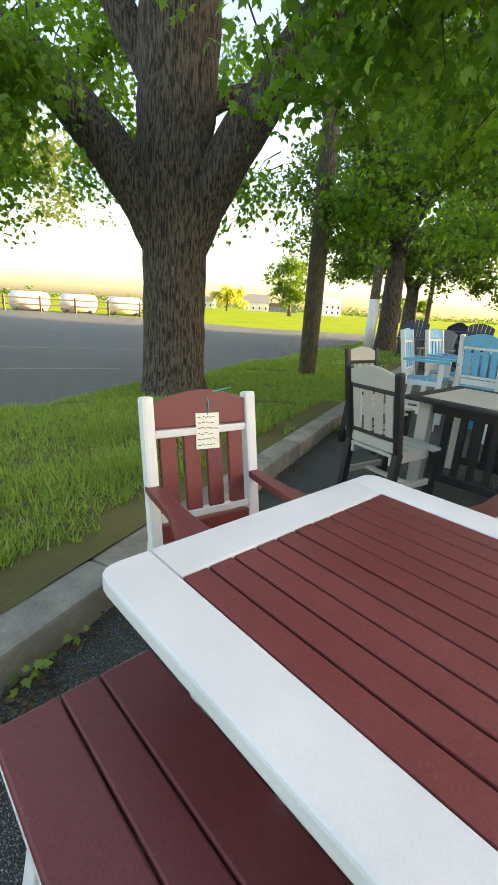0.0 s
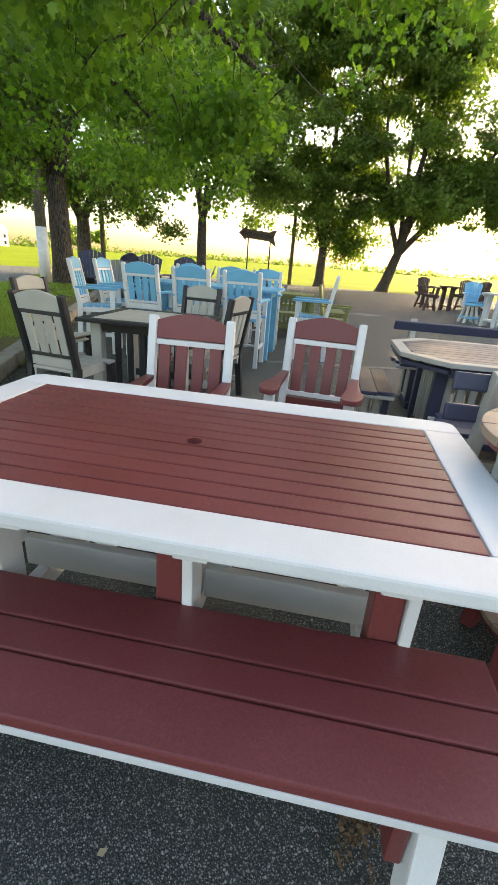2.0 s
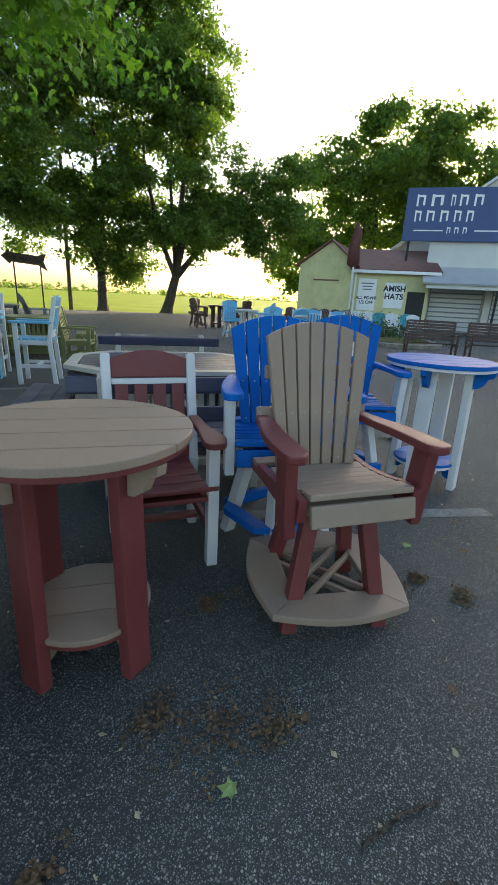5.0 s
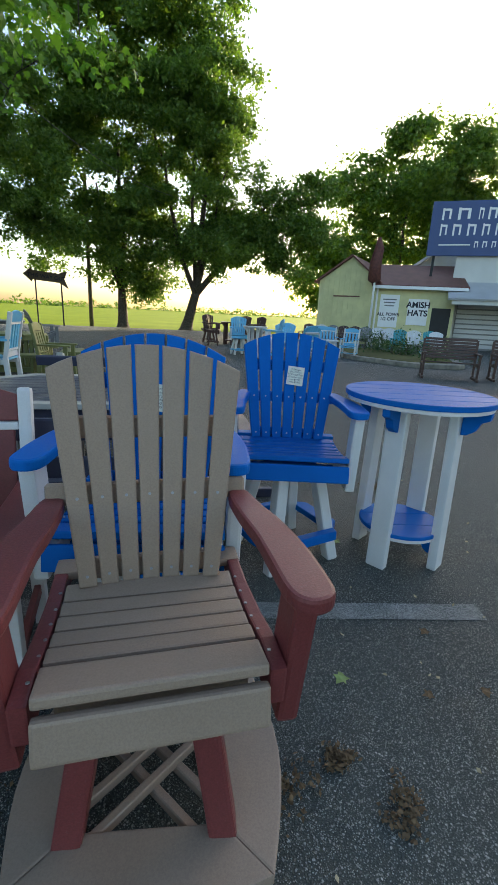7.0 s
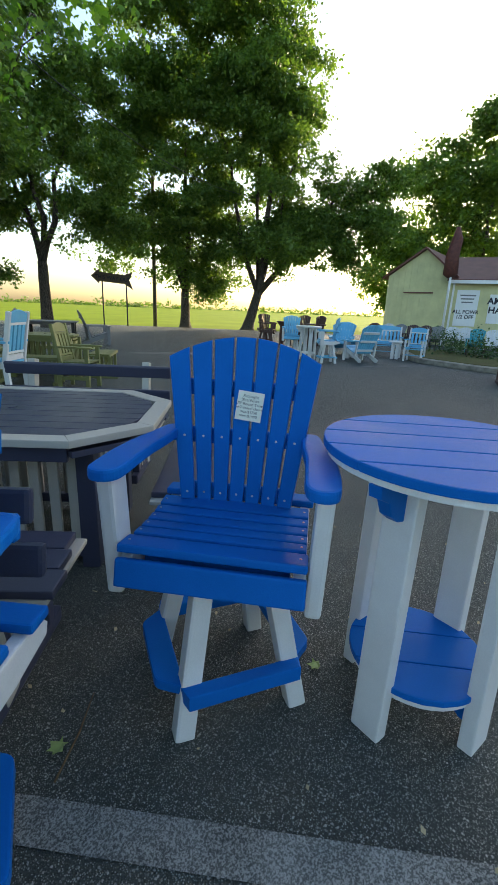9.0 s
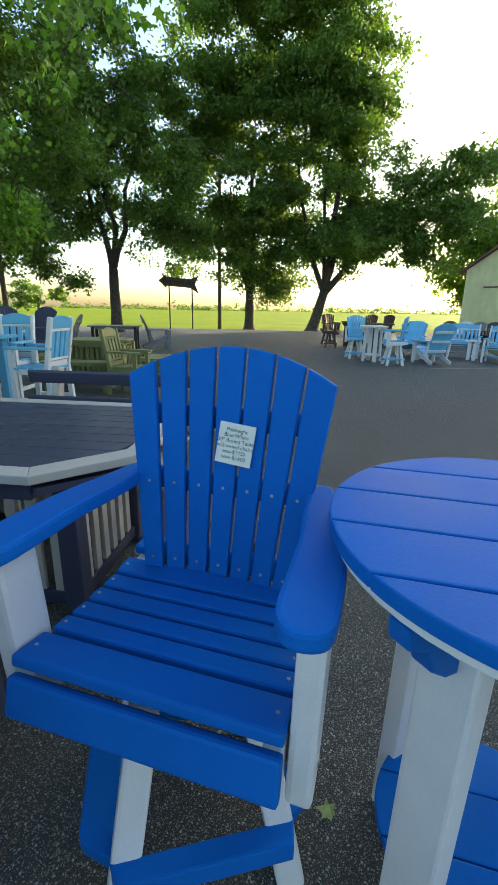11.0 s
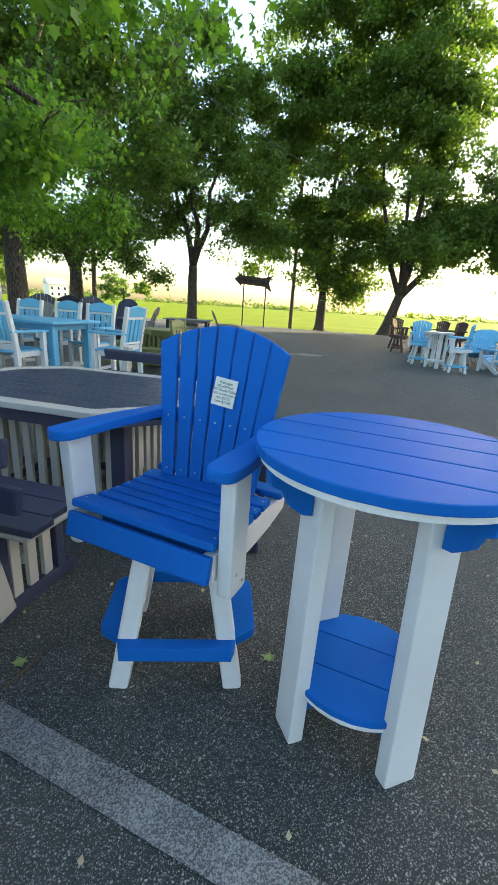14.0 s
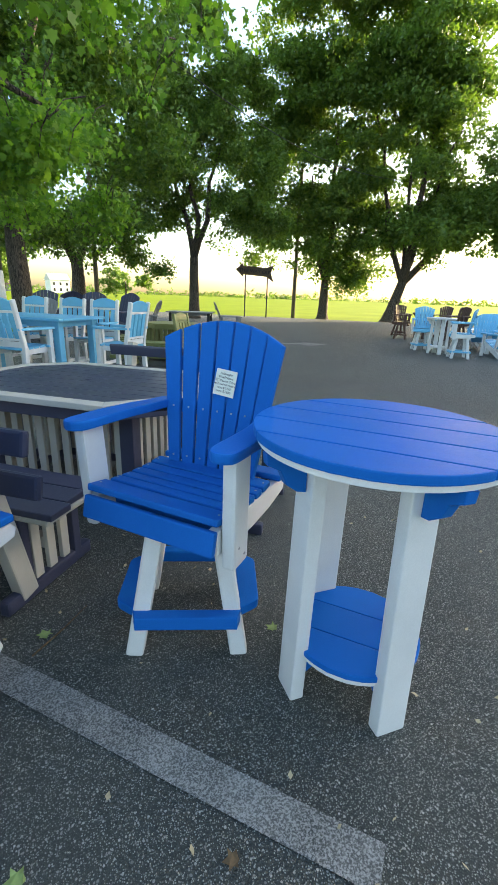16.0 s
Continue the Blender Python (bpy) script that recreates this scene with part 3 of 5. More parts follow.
tree(48.6, 13.4, 0, 3.5, 0.5, [(1, 1, 12, 0.3), (-1.5, -1, 11, 0.3), (4, -6, 12, 0.24)],
     [(1.0, -1.5, 12.5, 6.8, 6.6, 7.0), (-2.4, 4.6, 10.0, 4.8, 4.8, 5.6), (4.0, -6.5, 13.0, 5.6, 5.4, 6.4), (1.6, -2.2, 15.6, 4.6, 4.6, 3.8), (6.5, -11.5, 12.0, 4.6, 4.6, 5.6), (-3.5, 6.0, 6.0, 3.0, 3.0, 3.4)], 3000, 40, 0.34, LEAF_FAR, 26,
     "broad leafy tree behind the yellow shed", 0.8)
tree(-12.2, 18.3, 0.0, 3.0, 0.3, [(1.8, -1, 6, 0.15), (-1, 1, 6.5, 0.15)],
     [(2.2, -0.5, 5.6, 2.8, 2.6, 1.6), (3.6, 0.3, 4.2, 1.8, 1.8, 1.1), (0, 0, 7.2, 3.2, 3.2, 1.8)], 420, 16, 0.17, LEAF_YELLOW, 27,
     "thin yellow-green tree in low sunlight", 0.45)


def utility_pole(x, y, z0, h, r, label, name="wooden_pole", painted=False):
    t = thing(name, Matrix.Translation((x, y, z0)), label, "pole")
    bm = tube_bm([(0, 0, -0.05), (0, 0, h * 0.5), (0.02, 0.0, h)], [r, r * 0.9, r * 0.8], 16)
    smooth(part("shaft", bm, POLEWOOD, t))
    if painted:
        bm = tube_bm([(0, 0, 0.12), (0, 0, 1.75)], [r * 1.03, r * 1.01], 16)
        smooth(part("painted_band", bm, plain("chipped_white_paint", (0.7, 0.7, 0.68), 0.7, 0, 0.12, 9.0), t, "chipped white painted band"))
    return t


utility_pole(0.42, 8.95, 0.12, 9.0, 0.165, "stout weathered wooden utility pole in the grass")
utility_pole(3.1, 16.2, 0.12, 9.0, 0.17, "wooden utility pole with chipped white painted foot", painted=True)
utility_pole(21.6, 25.8, 0, 9.5, 0.14, "thin dark wooden pole by the field")
utility_pole(7.9, 25.0, 0.1, 7.0, 0.13, "thin leaning wooden pole beside a tree")


# ---- furniture ----
def dining_chair(name, m, label, post, slat, group, seat_h=0.44, top=1.0, width=0.5, arms=True, seat=None, arm=None, low=None):
    """Slat-back chair; front is -y. post: frame colour, slat: slats and top rail."""
    t = thing(name, m, label, "chair", group)
    seat, arm, low = seat or slat, arm or slat, low or slat
    hw = width / 2 - 0.025
    rake = 0.11
    for s in (-1, 1):
        beam(t, "back_leg", post, (s * hw, 0.24, 0.0), (s * hw, 0.2, seat_h), 0.05, 0.06)
        beam(t, "back_post", post, (s * hw, 0.2, seat_h - 0.02), (s * hw, 0.2 + rake, top), 0.05, 0.055, bev=0.014)
        fh = seat_h + 0.2 if arms else seat_h - 0.02
        beam(t, "front_leg", post, (s * hw, -0.22, 0), (s * hw, -0.22, fh), 0.055, 0.06)
        beam(t, "side_rail", low, (s * (hw - 0.045), -0.22, seat_h - 0.05), (s * (hw - 0.045), 0.22, seat_h - 0.06), 0.025, 0.08)
        beam(t, "stretcher", low, (s * hw, -0.2, seat_h * 0.4), (s * hw, 0.22, seat_h * 0.4), 0.025, 0.05)
        if arms:
            o = [(s * (hw - 0.02), 0.25), (s * (hw + 0.025), 0.25), (s * (hw + 0.035), 0.0), (s * (hw + 0.07), -0.16), (s * (hw + 0.05), -0.27), (s * hw, -0.3), (s * (hw - 0.05), -0.26), (s * (hw - 0.035), -0.05)]
            plate(t, "armrest", arm, curvy(o[::s], 3), seat_h + 0.2, seat_h + 0.23, None, 0.006)
    n = max(4, int(width / 0.115))
    iw = 2 * hw - 0.05

    def bp(z):
        return 0.2 + rake * (z - seat_h) / (top - seat_h)

    back_tilt = math.degrees(math.atan2(rake, top - seat_h))
    zr, zl = top - 0.155, seat_h + 0.1
    for k in range(n):
        x = (k - (n - 1) / 2) * iw / n
        beam(t, "back_slat", slat, (x, bp(zl), zl), (x, bp(zr), zr), 0.068, 0.022)
    arch = [(-iw / 2, 0.0), (iw / 2, 0.0)] + [(iw / 2 - iw * i / 10, 0.1 + 0.045 * math.sin(math.pi * i / 10)) for i in range(11)]
    plate(t, "top_rail", slat, arch, -0.014, 0.014, pose(0, bp(top - 0.12), top - 0.125, 90 - back_tilt, 0, 0), 0.005)
    beam(t, "back_rail", post, (-iw / 2, bp(zr + 0.012), zr + 0.012), (iw / 2, bp(zr + 0.012), zr + 0.012), 0.03, 0.03)
    beam(t, "back_rail", post, (-iw / 2, bp(zl - 0.01), zl - 0.01), (iw / 2, bp(zl - 0.01), zl - 0.01), 0.03, 0.03)
    beam(t, "lower_rail", low, (-iw / 2, 0.205, seat_h + 0.03), (iw / 2, 0.205, seat_h + 0.03), 0.025, 0.07)
    for k in range(5):
        y = -0.21 + k * 0.098
        board(t, "seat_slat", seat, (2 * hw - 0.06 if k else 2 * hw + 0.05, 0.088, 0.026), pose(0, y, seat_h - 0.013 - k * 0.003, -2, 0, 0), 0.007)
    beam(t, "front_rail", low, (-iw / 2, -0.215, seat_h - 0.065), (iw / 2, -0.215, seat_h - 0.065), 0.07, 0.025)
    beam(t, "stretcher", low, (-iw / 2, 0.0, seat_h * 0.4), (iw / 2, 0.0, seat_h * 0.4), 0.05, 0.025)
    return t


def ground_pose(x, y, rz, z=0.0):
    return pose(x, y, z, 0, 0, rz)


# dining set, maroon on white
def dining_table():
    t = thing("dining_table", ground_pose(0.357, 1.152, -45.6), "rectangular maroon plank dining table with wide white border", "table")
    L, W, b = 1.875, 1.09, 0.138
    z0, z1 = 0.722, 0.762
    iL, iW = L - 2 * b, W - 2 * b
    r = 0.06
    for s in (-1, 1):
        o = [(-L / 2, s * W / 2), (L / 2, s * W / 2), (iL / 2 + b, s * iW / 2), (-iL / 2 - b, s * iW / 2)]
        o = rounded(o[::-s], r, 5, only=[2, 3] if s > 0 else [0, 1])
        plate(t, "long_border_board", WHITE, o, z0, z1, None, 0.008)
        board(t, "end_border_board", WHITE, (b, iW - 0.004, z1 - z0), (s * (L / 2 - b / 2 - 0.001), 0, (z0 + z1) / 2), 0.006)
    n = 11
    p = iW / n
    for k in range(n):
        y = -iW / 2 + p * (k + 0.5)
        if k == n // 2:
            hole = bmesh.new()
            xs = iL / 2
            ring_o = [(-xs + 0.003, y - p / 2 + 0.003), (xs - 0.003, y - p / 2 + 0.003), (xs - 0.003, y + p / 2 - 0.003), (-xs + 0.003, y + p / 2 - 0.003)]
            rr = 0.026
            for sx in (-1, 1):
                arc = [(sx * rr * math.sin(a), y - rr * math.cos(a)) for a in [math.pi * q / 10 for q in range(11)]]
                pts = [(0, y - p / 2 + 0.003), (sx * (xs - 0.003), y - p / 2 + 0.003), (sx * (xs - 0.003), y + p / 2 - 0.003), (0, y + p / 2 - 0.003)] + arc[::-1]
                vs0 = [hole.verts.new((q[0], q[1], z1 - 0.03)) for q in pts]
                vs1 = [hole.verts.new((q[0], q[1], z1 - 0.002)) for q in pts]
                hole.faces.new(vs1)
                for i in range(len(pts)):
                    hole.faces.new((vs0[i - 1], vs0[i], vs1[i], vs1[i - 1]))
            part("plank", hole, MAROON, t, "maroon plank with round umbrella hole")
        else:
            board(t, "plank", MAROON, (iL - 0.007, p - 0.0075, 0.032), (0, y, z1 - 0.018), 0.004)
    for x in (-0.52, 0.05, 0.62):
        for sy in (-1, 1):
            m, ln = beam_m((x, sy * 0.36, 0.05), (x, sy * 0.33, 0.68))
            part("pedestal_post", box_bm((0.075, 0.085, ln), m, 0.008, 2), MAROON, t)
            board(t, "post_cover", WHITE, (0.03, 0.1, 0.58), (x + 0.055, sy * 0.345, 0.39), 0.006)
            board(t, "foot", WHITE, (0.09, 0.14, 0.07), (x, sy * 0.365, 0.035), 0.012)
            beam(t, "brace", WHITE, (x + 0.09, sy * 0.3, 0.6), (x + 0.09, sy * 0.08, 0.36), 0.045, 0.05)
        board(t, "top_bearer", WHITE, (0.09, 0.86, 0.06), (x, 0, 0.69), 0.01)
        board(t, "cross_rail", WHITE, (0.05, 0.62, 0.08), (x, 0, 0.2), 0.01)
    for x0, x1 in ((-0.56, 0.01), (0.09, 0.7)):
        board(t, "support_rail", CREAM, (x1 - x0, 0.035, 0.115), ((x0 + x1) / 2, -0.14, 0.325), 0.008)
    board(t, "support_rail", CREAM, (1.5, 0.03, 0.1), (0.05, 0.28, 0.46), 0.008)
    for x in (-0.75, -0.3, 0.15, 0.6):
        for s in (-1, 1):
            board(t, "cleat", WHITE, (0.08, 0.07, 0.02), (x, s * 0.49, z0 - 0.011), 0.004)


dining_table()


def dining_bench():
    t = thing("dining_bench", ground_pose(-0.088, 0.773, -45.2), "long maroon three-plank bench on splayed white legs", "bench")
    L, W = 1.825, 0.385
    for y, w in ((-0.12, 0.145), (0.0, 0.095), (0.12, 0.145)):
        board(t, "seat_plank", MAROON, (L, w - 0.005, 0.032), (0, y, 0.434), 0.006)
    for s in (-1, 1):
        board(t, "edge_trim", WHITE, (L - 0.05, 0.03, 0.022), (0, s * (W / 2 - 0.017), 0.406), 0.003)
        x = s * 0.74
        for sy in (-1, 1):
            beam(t, "leg", WHITE, (x, sy * 0.11, 0.4), (x, sy * 0.165, 0.09), 0.055, 0.085, 0.008)
            board(t, "foot", WHITE, (0.056, 0.1, 0.11), (x, sy * 0.178, 0.055), 0.012)
            board(t, "leg_brace", MAROON, (0.035, 0.075, 0.2), (x - s * 0.048, sy * 0.11, 0.3), 0.006)
        board(t, "bearer", MAROON, (0.05, 0.3, 0.06), (x - s * 0.04, 0, 0.38), 0.006)
    board(t, "stretcher", MAROON, (1.36, 0.035, 0.08), (0, 0, 0.345), 0.006)


dining_bench()
G1 = "maroon and white chairs of the dining set"
note_lbl = "maroon slat-back armchair with white frame and a tied price note"
c0 = dining_chair("dining_chair", ground_pose(-0.42, 2.07, 35), note_lbl, WHITE, MAROON, G1)
CH = "maroon slat-back armchair with white frame pushed to the table"
c1 = dining_chair("dining_chair", ground_pose(0.72, 2.02, -44), CH, WHITE, MAROON, G1)
copy_thing(c1, ground_pose(1.55, 1.83, -51))
c3 = copy_thing(c1, ground_pose(2.02, 0.55, -40))
tagged(c3, "maroon slat-back armchair with white frame behind the round table")


def price_note(name, m, w, h, label, lines, seed, string=False, words=""):
    """A handwritten note: words too small to read are plain strokes."""
    rng = random.Random(seed)
    t = thing(name, m, label, "note")
    board(t, "paper", PAPER, (w, 0.0016, h), (0, 0, 0), 0.0004)
    if words:
        text_part(t, words, h * 0.135, pose(0, -0.0012, 0, 90, 0, 0), INK, "writing", 0.0002)
        return t
    bm = bmesh.new()
    for i in range(lines):
        z = h * (0.38 - 0.76 * i / max(1, lines - 1))
        x = -w * 0.42
        while x < w * rng.uniform(0.15, 0.42):
            ln = rng.uniform(0.05, 0.16) * w
            q = box_bm((ln, 0.0006, h * 0.022), pose(x + ln / 2, -0.0012, z + rng.uniform(-0.02, 0.02) * h, 0, rng.uniform(-12, 12), 0), 0)
            me = bpy.data.meshes.new("tmp")
            q.to_mesh(me)
            q.free()
            bm.from_mesh(me)
            bpy.data.meshes.remove(me)
            x += ln + 0.03 * w
    part("writing", bm, INK, t)
    if string:
        smooth(part("string", tube_bm([(0.0, 0, h * 0.45), (0.005, -0.004, h * 0.75), (0.0, 0.01, h * 1.05), (0.05, 0.0, h * 1.12), (0.11, 0.0, h * 1.2)], [0.0025] * 5, 6), STRING, t, "turquoise string"))
        smooth(part("string_end", tube_bm([(0.01, 0.004, h * 0.4), (0.03, 0.003, -h * 0.4), (0.055, 0.004, -h * 1.2)], [0.002] * 3, 6), plain("purple_string", (0.2, 0.1, 0.3), 0.6), t))
    return t


def on_thing(m, x, y, z, rx=0, ry=0, rz=0):
    return m @ pose(x, y, z, rx, ry, rz)


price_note("price_note", on_thing(c0.matrix_basis, 0.02, 0.266, 0.855, -11, 2, 0), 0.105, 0.145, "white handwritten price note tied with turquoise string", 6, 3, True)


# round counter table
def round_table(x, y, rz, top, leg, label, R=0.385, H=0.885):
    t = thing("round_table", ground_pose(x, y, rz), label, "table", "round counter tables")
    n = 5
    p = 2 * R / n

    def strip(R, y0, y1):
        lo, hi = [], []
        for i in range(13):
            yy = y0 + (y1 - y0) * i / 12
            xx = math.sqrt(max(R * R - yy * yy, 1e-5))
            hi.append((xx, yy))
            lo.append((-xx, yy))
        return hi + lo[::-1]

    for k in range(n):
        y0 = -R + k * p
        plate(t, "plank", top, strip(R, y0 + 0.003, y0 + p - 0.003), H - 0.028, H, None, 0.004)
    ring = [(math.cos(a) * (R - 0.012), math.sin(a) * (R - 0.012)) for a in [2 * math.pi * i / 56 for i in range(56)]]
    plate(t, "under_ring", leg, ring, H - 0.05, H - 0.029, None, 0.004)
    r0, r1 = 0.215, 0.235
    for k in range(4):
        a = math.pi / 4 + k * math.pi / 2
        c, s = math.cos(a), math.sin(a)
        m, ln = beam_m((c * r1, s * r1, 0), (c * r0, s * r0, H - 0.05))
        part("leg", box_bm((0.05, 0.105, ln), Matrix.Translation(m.translation) @ pose(0, 0, 0, 0, -1.2, math.degrees(a)), 0.007, 2), leg, t)
        prof = [(0, 0), (0.13, 0), (0.125, -0.035), (0.085, -0.055), (0.065, -0.1), (0.03, -0.125), (0.0, -0.13)]
        bm = plate_bm(prof, -0.02, 0.02, Matrix.Translation((c * (r0 + 0.03), s * (r0 + 0.03), H - 0.051)) @ pose(0, 0, 0, 90, 0, math.degrees(a)), 0.004)
        part("bracket", bm, top, t)
        bm = plate_bm([(q[0] * -0.7, q[1] * 0.7) for q in prof], -0.018, 0.018, Matrix.Translation((c * (r1 - 0.03), s * (r1 - 0.03), 0.164)) @ pose(0, 0, 0, 90, 0, math.degrees(a)), 0.004)
        part("shelf_bracket", bm, top, t)
    Rs = 0.228
    for k in range(3):
        y0 = -Rs + k * 2 * Rs / 3
        plate(t, "shelf_plank", top, strip(Rs, y0 + 0.002, y0 + 2 * Rs / 3 - 0.002), 0.187, 0.209, None, 0.004)
    ring = [(math.cos(a) * (Rs - 0.008), math.sin(a) * (Rs - 0.008)) for a in [2 * math.pi * i / 40 for i in range(40)]]
    plate(t, "shelf_ring", leg, ring, 0.165, 0.186, None, 0.003)
    return t


round_table(1.345, 0.305, -45, TAN, MAROON, "round tan counter table with maroon legs and lower shelf")
round_table(3.925, -0.475, -54, BLUE, WHITE, "round royal blue counter table with white legs and shelf", H=0.955)


# swivel counter chair with fan back
def swivel_chair(name, m, label, slat, frame_col, base_rot, ring_col, leg_col, post_col, arm_col, group, ring_z=0.185, ring_w=0.1, bow=0.055, half=0.175, xbrace=None, far=False, arm_z=0.892, fan=(0.21, 0.278), half_w=0.278, back_z=0.632, arm_out=0.012):
    """Front is -y; the base turns by base_rot against the seat."""
    t = thing(name, m, label, "chair", group)
    sh = 0.6
    base = pose(0, 0, 0, 0, 0, base_rot)
    for k in range(4):
        q = base @ pose(0, 0, 0, 0, 0, 90 * k)
        bm = box_bm((0.066, 0.066, 0.56), beam_m((0.2, 0.2, -0.003), (0.112, 0.112, 0.53))[0], 0.01, 2)
        bmesh.ops.transform(bm, matrix=q, verts=bm.verts[:])
        part("leg", bm, leg_col, t)
    if xbrace:
        for k in range(4):
            q = base @ pose(0, 0, 0, 0, 0, 90 * k)
            rin, rout = half, half + ring_w
            o = [(-rin, -rin), (rin, -rin), (rout, -rout)] + [(rout - 2 * rout * i / 8, -rout - bow * math.sin(math.pi * i / 8)) for i in range(1, 8)] + [(-rout, -rout)]
            part("footrest_board", plate_bm(o[::-1], ring_z - 0.034, ring_z, q, 0.006), ring_col, t)
        for off in (-0.04, 0.04):
            for a in (45, -45):
                bm = box_bm((0.5, 0.022, 0.03), base @ pose(0, 0, ring_z - 0.03 + (0.012 if a > 0 else -0.012), 0, 0, a) @ pose(0, off, 0), 0.003)
                part("cross_brace", bm, xbrace, t)
    else:
        # narrow boards on edge before and behind the legs, broad flat ones at the sides
        for s in (-1, 1):
            o = [(-0.205, 0.0), (-0.19, -0.05), (0.19, -0.05), (0.205, 0.0)]
            part("footrest_board", plate_bm(o, ring_z - 0.055, ring_z, base @ pose(0, 0, 0, 0, 0, 0 if s < 0 else 180) @ pose(0, -0.197, 0), 0.006), ring_col, t)
            o = rounded([(-0.2, 0.0), (-0.14, -0.085), (0.14, -0.085), (0.2, 0.0)], 0.02, 3)
            part("side_footrest", plate_bm(o, ring_z - 0.038, ring_z, base @ pose(0, 0, 0, 0, 0, 90 * s) @ pose(0, -0.192, 0), 0.006), ring_col, t)
    ring = [(math.cos(a) * 0.17, math.sin(a) * 0.17) for a in [2 * math.pi * i / 32 for i in range(32)]]
    plate(t, "swivel_plate", slat, ring, sh - 0.1, sh - 0.07, None, 0.004)
    for y in (-0.14, 0.14):
        board(t, "seat_bearer", slat, (2 * half_w - 0.1, 0.06, 0.05), (0, y, sh - 0.055), 0.006)
    # seat sides, dished, with a rounded rear end behind the back
    dz = back_z - 0.632
    for s in (-1, 1):
        prof = [(-0.245, -0.085), (-0.25, 0.005), (-0.16, 0.008), (-0.05, 0.0 + dz * 0.5), (0.1, dz), (0.22, 0.004 + dz), (0.285, 0.0 + dz), (0.305, -0.025 + dz), (0.295, -0.055 + dz), (0.16, -0.085), (0.0, -0.1)]
        part("seat_side", plate_bm(prof, -0.018, 0.018, Matrix.Translation((s * (half_w - (0.01 if xbrace else 0.022)), 0, sh + (0.026 if xbrace else 0))) @ pose(0, 0, 0, 90, 0, 90), 0.006), frame_col, t)
        beam(t, "arm_post", post_col, (s * (half_w + 0.024), -0.18, sh - 0.135), (s * (half_w + 0.026 + arm_out * 0.6), -0.195, arm_z - 0.034), 0.05, 0.1, 0.012)
        w = half_w + 0.01 + arm_out
        o = [(s * (w - 0.07), 0.225), (s * (w - 0.02), 0.235), (s * (w + 0.005), 0.12), (s * (w + 0.028), 0.03), (s * (w + 0.045), -0.1), (s * (w + 0.047), -0.22), (s * (w + 0.04), -0.275), (s * (w + 0.01), -0.295), (s * (w - 0.025), -0.29), (s * (w - 0.048), -0.25), (s * (w - 0.052), -0.14), (s * (w - 0.055), -0.03), (s * (w - 0.068), 0.08)]
        plate(t, "armrest", arm_col, curvy(o[::s], 4), arm_z - 0.036, arm_z, None, 0.009)
        if not far:
            for yy, zz in ((-0.2, sh - 0.06), (-0.16, sh - 0.1)):
                part("bolt", tube_bm([(s * (half_w + 0.048), yy, zz), (s * (half_w + 0.052), yy, zz)], [0.006, 0.005], 8), STEEL, t)
    # slats: one broad at the front, then narrow ones, dished towards the back
    rows = [(-0.21, 0.092, 0.031, -9), (-0.122, 0.05, 0.02, -5), (-0.061, 0.05, 0.014, -4), (0.0, 0.05, 0.012, -1), (0.061, 0.05, 0.012, 2), (0.13, 0.066, 0.017, 5)]
    for i, (y, w, z, rx) in enumerate(rows):
        z += sh + dz * max(0.0, (y + 0.205) / 0.33)
        ln = 2 * half_w - (0.064 if xbrace else 0.0 if i == 0 else 0.012)
        board(t, "seat_slat", slat, (ln, w, 0.026), pose(0, y, z, rx, 0, 0), 0.007)
        if not far:
            for s in (-1, 1):
                bm = tube_bm([(0, 0, 0.0125), (0, 0, 0.0145)], [0.0045, 0.004], 8)
                bmesh.ops.transform(bm, matrix=pose(s * (half_w - 0.022), y, z, rx, 0, 0), verts=bm.verts[:])
                part("screw", bm, STEEL, t)
    board(t, "front_board", slat, (2 * half_w - (0.064 if xbrace else 0.0), 0.026, 0.085), pose(0, -0.269, sh - 0.03, -14, 0, 0), 0.008)
    board(t, "rear_slat", slat, (2 * half_w + 0.02, 0.075, 0.026), (0, 0.255, sh + 0.02 + dz), 0.007)
    # fan back
    tilt = math.degrees(math.atan2(0.183, 1.0))
    bpose = Matrix.Translation((0, 0.14, back_z)) @ pose(0, 0, 0, 90 - tilt, 0, 0)
    nb, (hb, ht) = 7, fan
    rise = 0.605 - dz

    def topy(x):
        return rise - 1.12 * x * x

    for k in range(nb):
        f0, f1 = -1 + 2 * k / nb, -1 + 2 * (k + 1) / nb
        g = 0.0045
        x0b, x1b, x0t, x1t = f0 * hb + g, f1 * hb - g, f0 * ht + g, f1 * ht - g
        o = [(x0b, 0.0), (x1b, 0.0), (x1t, topy(x1t)), ((x0t + x1t) / 2, topy((x0t + x1t) / 2)), (x0t, topy(x0t))]
        mid = (f0 + f1) / 2
        crown = -0.03 * (1 - mid * mid)
        cup = Matrix.Translation((0, 0, crown)) @ Matrix.Translation(((x0b + x1b) / 2, 0, 0)) @ pose(0, 0, 0, 0, -9 * mid, 0) @ Matrix.Translation((-(x0b + x1b) / 2, 0, 0))
        part("back_slat", plate_bm(o, -0.012, 0.012, bpose @ cup, 0.006), slat, t)
        if not far:
            for yy in (0.03, 0.24):
                xx = (x0b + x1b) / 2 * (1 + (ht / hb - 1) * yy / 0.6)
                bm = tube_bm([(xx, yy, 0.0115), (xx, yy, 0.0135)], [0.0045, 0.004], 8)
                bmesh.ops.transform(bm, matrix=bpose @ cup, verts=bm.verts[:])
                part("screw", bm, STEEL, t)
